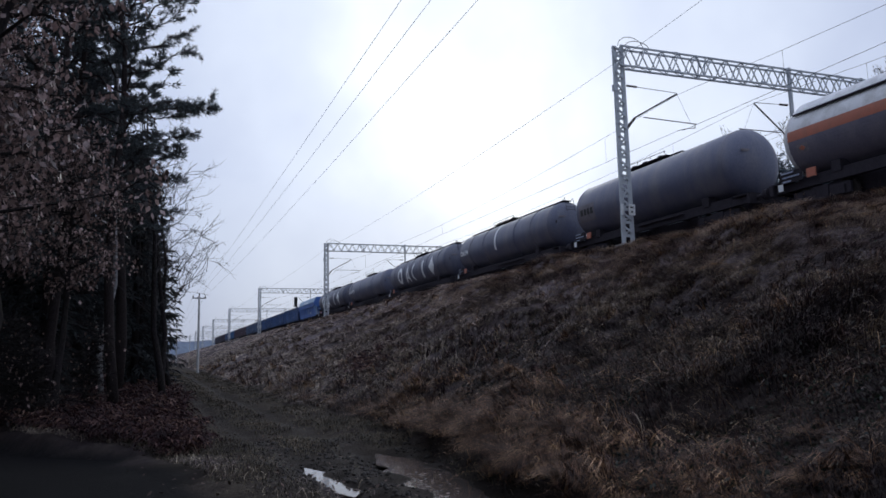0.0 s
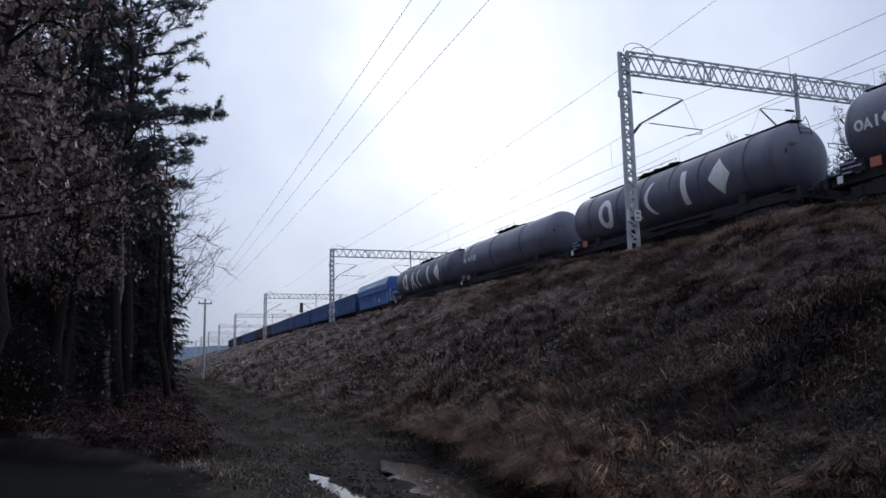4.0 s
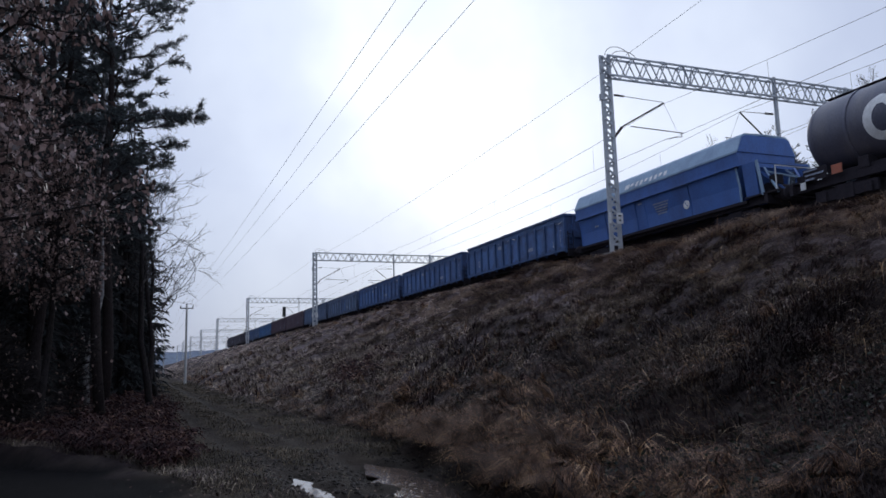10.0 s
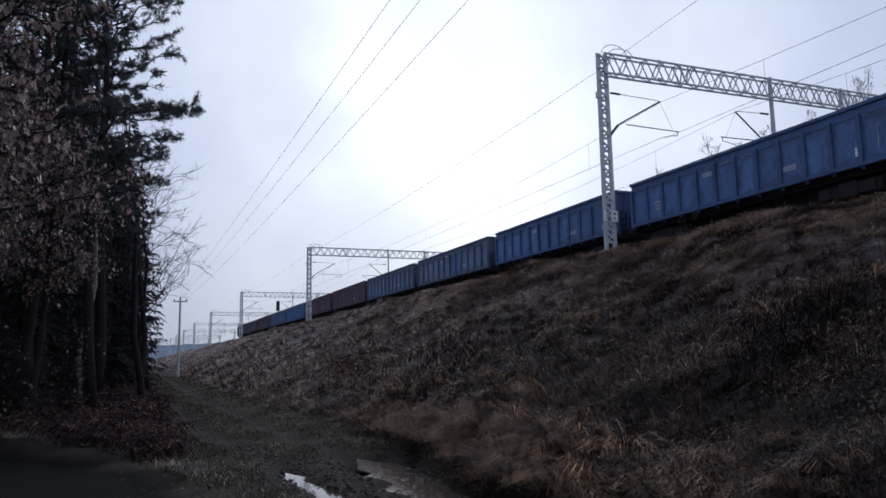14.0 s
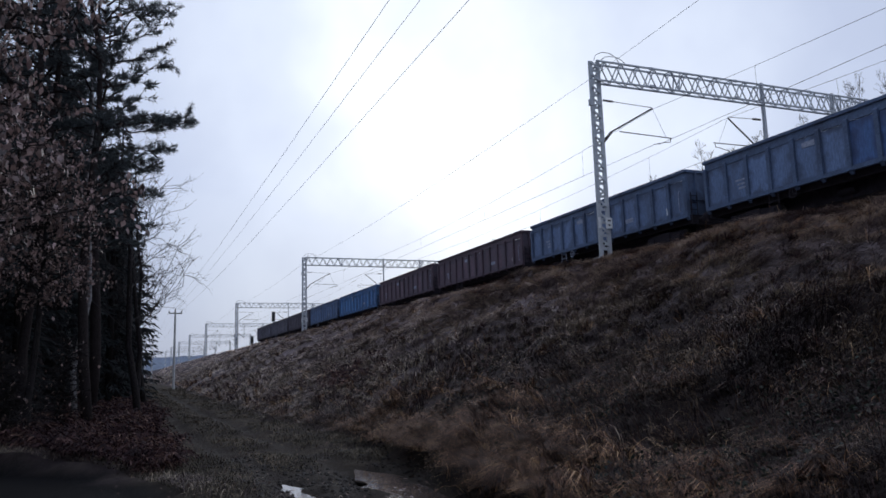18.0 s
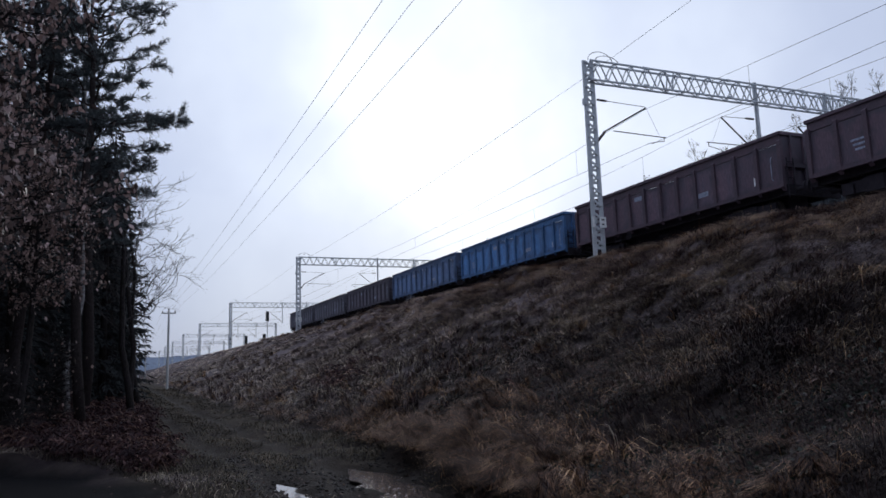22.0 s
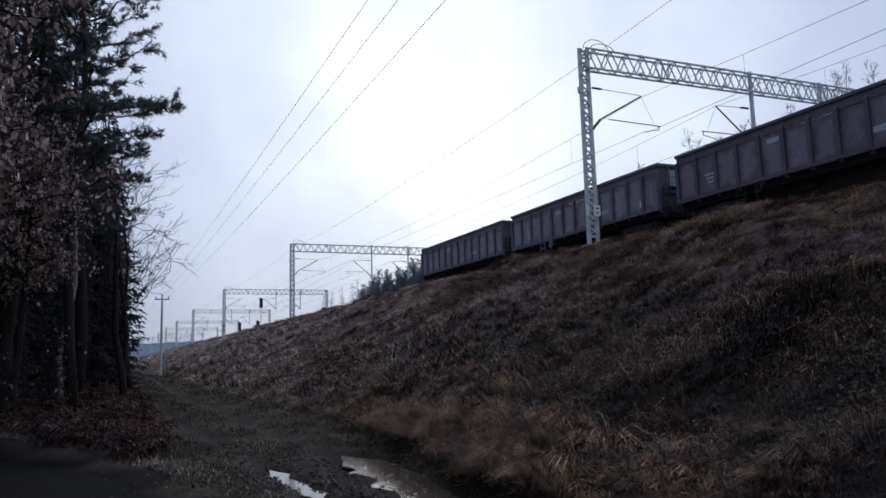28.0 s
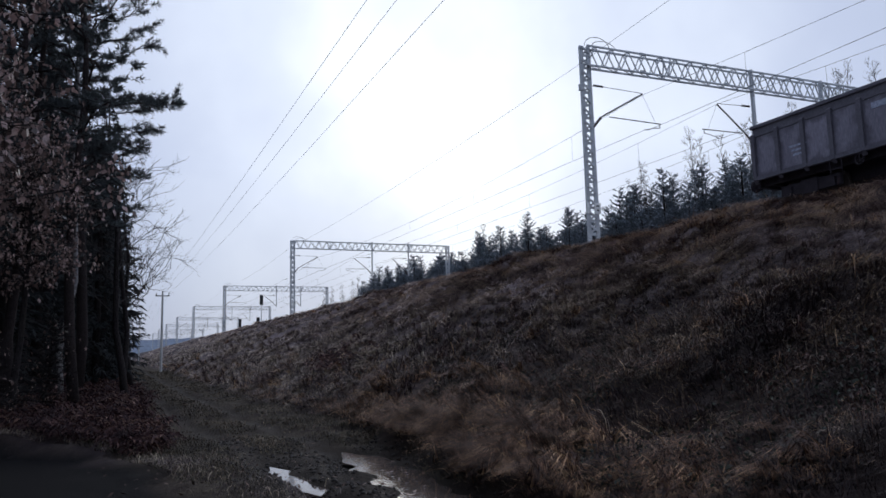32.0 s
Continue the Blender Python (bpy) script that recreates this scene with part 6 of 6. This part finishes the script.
def plant_tussocks():
    rng = np.random.default_rng(8)
    shapes = [build_tussock(k, s, 560) for k, s in enumerate((0.5, 0.7, 0.45, 0.8))]
    mounds = [build_tussock(k, s, 800) for k, s in ((4, 0.95), (5, 1.15))]
    spots = []
    for y in np.concatenate([np.linspace(8.0, 15.5, 26), np.linspace(16, 34, 22)]):
        spots.append((float(toe_x(y)) + rng.uniform(0.3, 0.75), y + rng.normal() * 0.2))
    for k in range(130):
        y = 4.6 * (22 / 4.6) ** rng.random()
        x = float(toe_x(y)) + 0.2 + abs(rng.normal()) * 1.0
        if x < 1.4 * y + 1:
            spots.append((x, y))
    for k in range(7):
        y = rng.uniform(9.0, 26.0)
        spots.append((float(toe_x(y)) + rng.uniform(1.5, 9.0), y))
    for k in range(17):
        y = 8.4 + 0.40 * k + rng.normal() * 0.25
        x = float(toe_x(y)) + rng.uniform(0.65, 1.4)
        ob = new("grass_tussock", mounds[k % 2])
        ob.matrix_basis = pose(x, y, float(ground_z(x, y)) + 0.02, 0, 0, rng.normal() * 18) @ Matrix.Scale(float(rng.uniform(0.7, 1.1)), 4)
        tagged(ob, "large mound of straw grass hanging over the muddy rut", "grass tussock", "tussocks by the lane")
    for k, (x, y) in enumerate(spots):
        ob = new("grass_tussock", shapes[k % 4])
        ob.matrix_basis = pose(x, y, float(ground_z(x, y)), 0, 0, rng.normal() * 25) @ Matrix.Scale(float(rng.uniform(0.75, 1.4) * np.interp(y, (4.5, 9), (0.5, 1.0))), 4)
        tagged(ob, "drooping straw-coloured grass tussock at the embankment foot", "grass tussock", "tussocks by the lane")


def grow_lane():
    rng = np.random.default_rng(4)
    pieces = []
    for y0, y1, count in ((6, 22, 120000), (22, 90, 50000)):
        y = y0 * (y1 / y0) ** rng.random(count)
        x = rng.uniform(-0.6, 5.6, count)
        mud = rut(x, y, RUT_A, 0.6) + rut(x, y, RUT_B, 0.75) + 0.8 * rut(x, y, FAR_A, 0.3) + 0.8 * rut(x, y, FAR_B, 0.3)
        keep = (x > road_edge(y) + 0.1) & (rng.random(count) > mud * 1.6) & (rough(x, y, 1.0, 5) + rng.normal(size=count) * 0.35 > 0.0) & in_view(x, y)
        x, y = x[keep], y[keep]
        n = len(x)
        pieces.append(blades(rooted(x, y, 0.01), rng.uniform(0, 6.28, n), rng.uniform(0.05, 0.2, n) * (1 + 0.01 * y), np.maximum(0.007, 0.0007 * y) * rng.uniform(0.7, 1.3, n), rng.uniform(0.3, 1, n), rng.uniform(0.4, 0.9, n)))
    stuff("lane_grass", pieces, LANE_GRASS, "short trampled winter grass along the muddy lane", "grass")


def grow_bracken():
    rng = np.random.default_rng(6)
    fronds = 5200
    y = 15.5 * (60 / 15.5) ** rng.random(fronds * 2)
    x = 0.9 - np.abs(rng.normal(size=len(y))) * (1.2 + 0.07 * y)
    keep = (x > road_edge(y) + 0.35) & (x > -0.2 * y - 1.5) & (x < 1.1 - 0.012 * (y - 16) + 0.5 * rough(x + 5, y, 0.6, 3))
    x, y = x[keep][:fronds], y[keep][:fronds]
    # patches along the foot of the bank
    y2 = rng.uniform(12, 34, 3000)
    x2 = toe_x(y2) + 0.1 + np.abs(rng.normal(size=3000)) * 1.6
    keep = rough(x2 + 11, y2 + 5, 0.3, 1.6) + rng.normal(size=3000) * 0.15 > 0.45
    x, y = np.concatenate([x, x2[keep][:900]]), np.concatenate([y, y2[keep][:900]])
    n = len(x)
    az = rng.uniform(0, 6.28, n)
    L = rng.uniform(0.5, 1.15, n) * np.interp(y, (14, 30), (0.85, 1.15))
    root = rooted(x, y)
    pieces = [blades(root, az, L, np.full(n, 0.012), rng.uniform(0.5, 1.0, n), rng.uniform(0.5, 1.0, n))]
    per = 16
    u = np.tile(np.linspace(0.25, 1.0, per // 2).repeat(2), n)
    who = np.repeat(np.arange(n), per)
    side = np.tile([-1.0, 1.0], n * per // 2)
    h = np.stack([np.cos(az), np.sin(az), np.zeros(n)], 1)[who]
    s = np.stack([-np.sin(az), np.cos(az), np.zeros(n)], 1)[who] * side[:, None]
    Lw = L[who][:, None]
    U = u[:, None]
    base = root[who] + h * Lw * 0.75 * U + np.array([[0, 0, 1.0]]) * Lw * (1.35 * U - 1.05 * U * U)
    d = s + h * 0.5 + np.stack([np.zeros(len(who)), np.zeros(len(who)), rng.uniform(-0.7, 0.1, len(who))], 1)
    size = Lw[:, 0] * (0.25 - 0.19 * u) * rng.uniform(0.7, 1.2, len(who))
    pieces.append(slips(base, d, size, size * 0.28 + 0.006, bend=0.25))
    stuff("bracken", pieces, BRACKEN, "collapsed red-brown dead bracken beside the lane", "bracken")


def grow_brambles():
    """Low tangled leaves in patches on the lower bank."""
    rng = np.random.default_rng(14)
    n = 26000
    y = 4.2 * (30 / 4.2) ** rng.random(n)
    x = toe_x(y) + 0.3 + np.abs(rng.normal(size=n)) * 3.2
    keep = in_view(x, y) & (rough(x + 40, y, 0.6, 2.4) + rng.normal(size=n) * 0.25 > 0.1) & (x < 18)
    x, y = x[keep], y[keep]
    n = len(x)
    base = np.stack([x, y, ground_z(x, y) + rng.uniform(0.02, 0.34, n) * rng.random(n) ** 0.5], 1)
    d = np.stack([rng.normal(size=n), rng.normal(size=n), rng.normal(size=n) * 0.6], 1)
    L = rng.uniform(0.03, 0.075, n) * np.interp(y, (6, 30), (0.9, 1.8))
    stuff("bramble_leaves", [slips(base, d, L, L * 0.6, bend=0.2)], BRAMBLE, "low dark bramble leaves tangled in the grass", "brambles")


def scatter_clods():
    """Churned lumps of mud beside the ruts, bits afloat in the puddles."""
    rng = np.random.default_rng(15)
    n = 1500
    y = rng.uniform(7, 18, n)
    which = rng.random(n) < 0.5
    xa = np.interp(y, [p[1] for p in RUT_A], [p[0] for p in RUT_A])
    xb = np.interp(y, [p[1] for p in RUT_B], [p[0] for p in RUT_B])
    x = np.where(which, xa, xb) + rng.choice((-1, 1), n) * (np.where(which, 0.42, 0.72) + rng.normal(size=n) * 0.3)
    c = np.stack([x, y, ground_z(x, y)], 1)
    r = rng.uniform(0.012, 0.055, n)[:, None]
    dirs = np.array([(1, 0, 0), (0, 1, 0), (-1, 0, 0), (0, -1, 0), (0, 0, 0.8), (0, 0, -0.8)], float)
    v = (c[:, None, :] + dirs[None] * r[:, None, :] * rng.uniform(0.5, 1.5, (n, 6, 1))).reshape(-1, 3)
    i = np.arange(n)[:, None] * 6
    f = np.concatenate([i + np.array([t]) for t in ((0, 1, 4), (1, 2, 4), (2, 3, 4), (3, 0, 4), (1, 0, 5), (2, 1, 5), (3, 2, 5), (0, 3, 5))], 0)
    ob = new("mud_clods", mesh_np("mud_clods", v, f, CLOD))
    tagged(ob, "churned wet mud clods beside the ruts", "mud", kind="stuff")
    n = 46
    y = rng.uniform(8.5, 13.2, n)
    x = np.interp(y, [p[1] for p in RUT_B], [p[0] for p in RUT_B]) + rng.normal(size=n) * 0.22
    d = np.stack([rng.normal(size=n), rng.normal(size=n), np.zeros(n)], 1)
    L = rng.uniform(0.05, 0.11, n)
    stuff("floating_leaves", [slips(np.stack([x, y, np.full(n, -0.072)], 1), d, L, L * 0.5, side=np.stack([-d[:, 1], d[:, 0], np.zeros(n)], 1))], DRY_LEAF, "dead leaves afloat in the brown puddle", "leaf litter")


grow_brambles()
scatter_clods()


def scatter_litter():
    """Fallen leaves on lane and road edge."""
    rng = np.random.default_rng(12)
    n = 2000
    y = 7 * (40 / 7) ** rng.random(n)
    x = rng.uniform(-3.0, 5.0, n)
    keep = in_view(x, y) & (x > road_edge(y) - 1.2 * rng.random(n) ** 4)
    x, y = x[keep], y[keep]
    n = len(x)
    d = np.stack([rng.normal(size=n), rng.normal(size=n), rng.uniform(0.0, 0.5, n)], 1)
    L = rng.uniform(0.05, 0.11, n)
    stuff("leaf_litter", [slips(rooted(x, y, -0.015), d, L, L * 0.55, side=np.stack([-d[:, 1], d[:, 0], rng.normal(size=n) * 0.3], 1))], LITTER, "scattered fallen brown leaves on the lane", "leaf litter")


scatter_litter()
grow_bank()
grow_tufts()
plant_tussocks()
grow_lane()
grow_bracken()


# ---- wooded hills on the horizon ----
def far_woods():
    s = Solid()
    xs = np.linspace(-500, 900, 350)
    base, top = [], []
    for x in xs:
        h = 24 + 0.045 * (x - 20) + 2.2 * float(rough(np.array(x * 0.02), np.array(3.0))) + 1.6 * float(rough(np.array(x * 0.3), np.array(9.0)))
        base.append((x, 1150.0, -8.0))
        top.append((x, 1180.0, 10.0 + h))
    m = len(xs)
    back = [(x, 1260.0, z * 0.6) for x, _, z in top]
    s.v = base + top + back
    for k in range(m - 1):
        s.f += [(k, k + 1, m + k + 1, m + k), (m + k, m + k + 1, 2 * m + k + 1, 2 * m + k)]
    # aerial haze is put into the blue-grey base colour
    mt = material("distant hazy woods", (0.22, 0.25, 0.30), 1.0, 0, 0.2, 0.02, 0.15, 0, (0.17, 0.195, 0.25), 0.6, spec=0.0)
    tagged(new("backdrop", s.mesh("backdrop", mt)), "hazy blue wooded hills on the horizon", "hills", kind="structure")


far_woods()


# ---- the train passes at a steady pace ----
def motions():
    # the tail's distance along the track, easing off a little at the end
    pace, lag = 8.798, ((0.0, 0.0), (22.0, -0.05), (26.0, -0.15), (28.0, -0.1), (30.0, 0.35), (32.0, 1.2))
    for w, ahead in TRAIN:
        rows = []
        for t in np.arange(0.0, 32.5, 2.0):
            y = 20.63 + pace * (32.0 - t) + float(np.interp(t, [a for a, b in lag], [b for a, b in lag])) - ahead
            rows.append((float(t), pose(TRACKS[0], y, float(rail_z(y)), 0.26, 0, 0)))
        walk(w, rows)


motions()
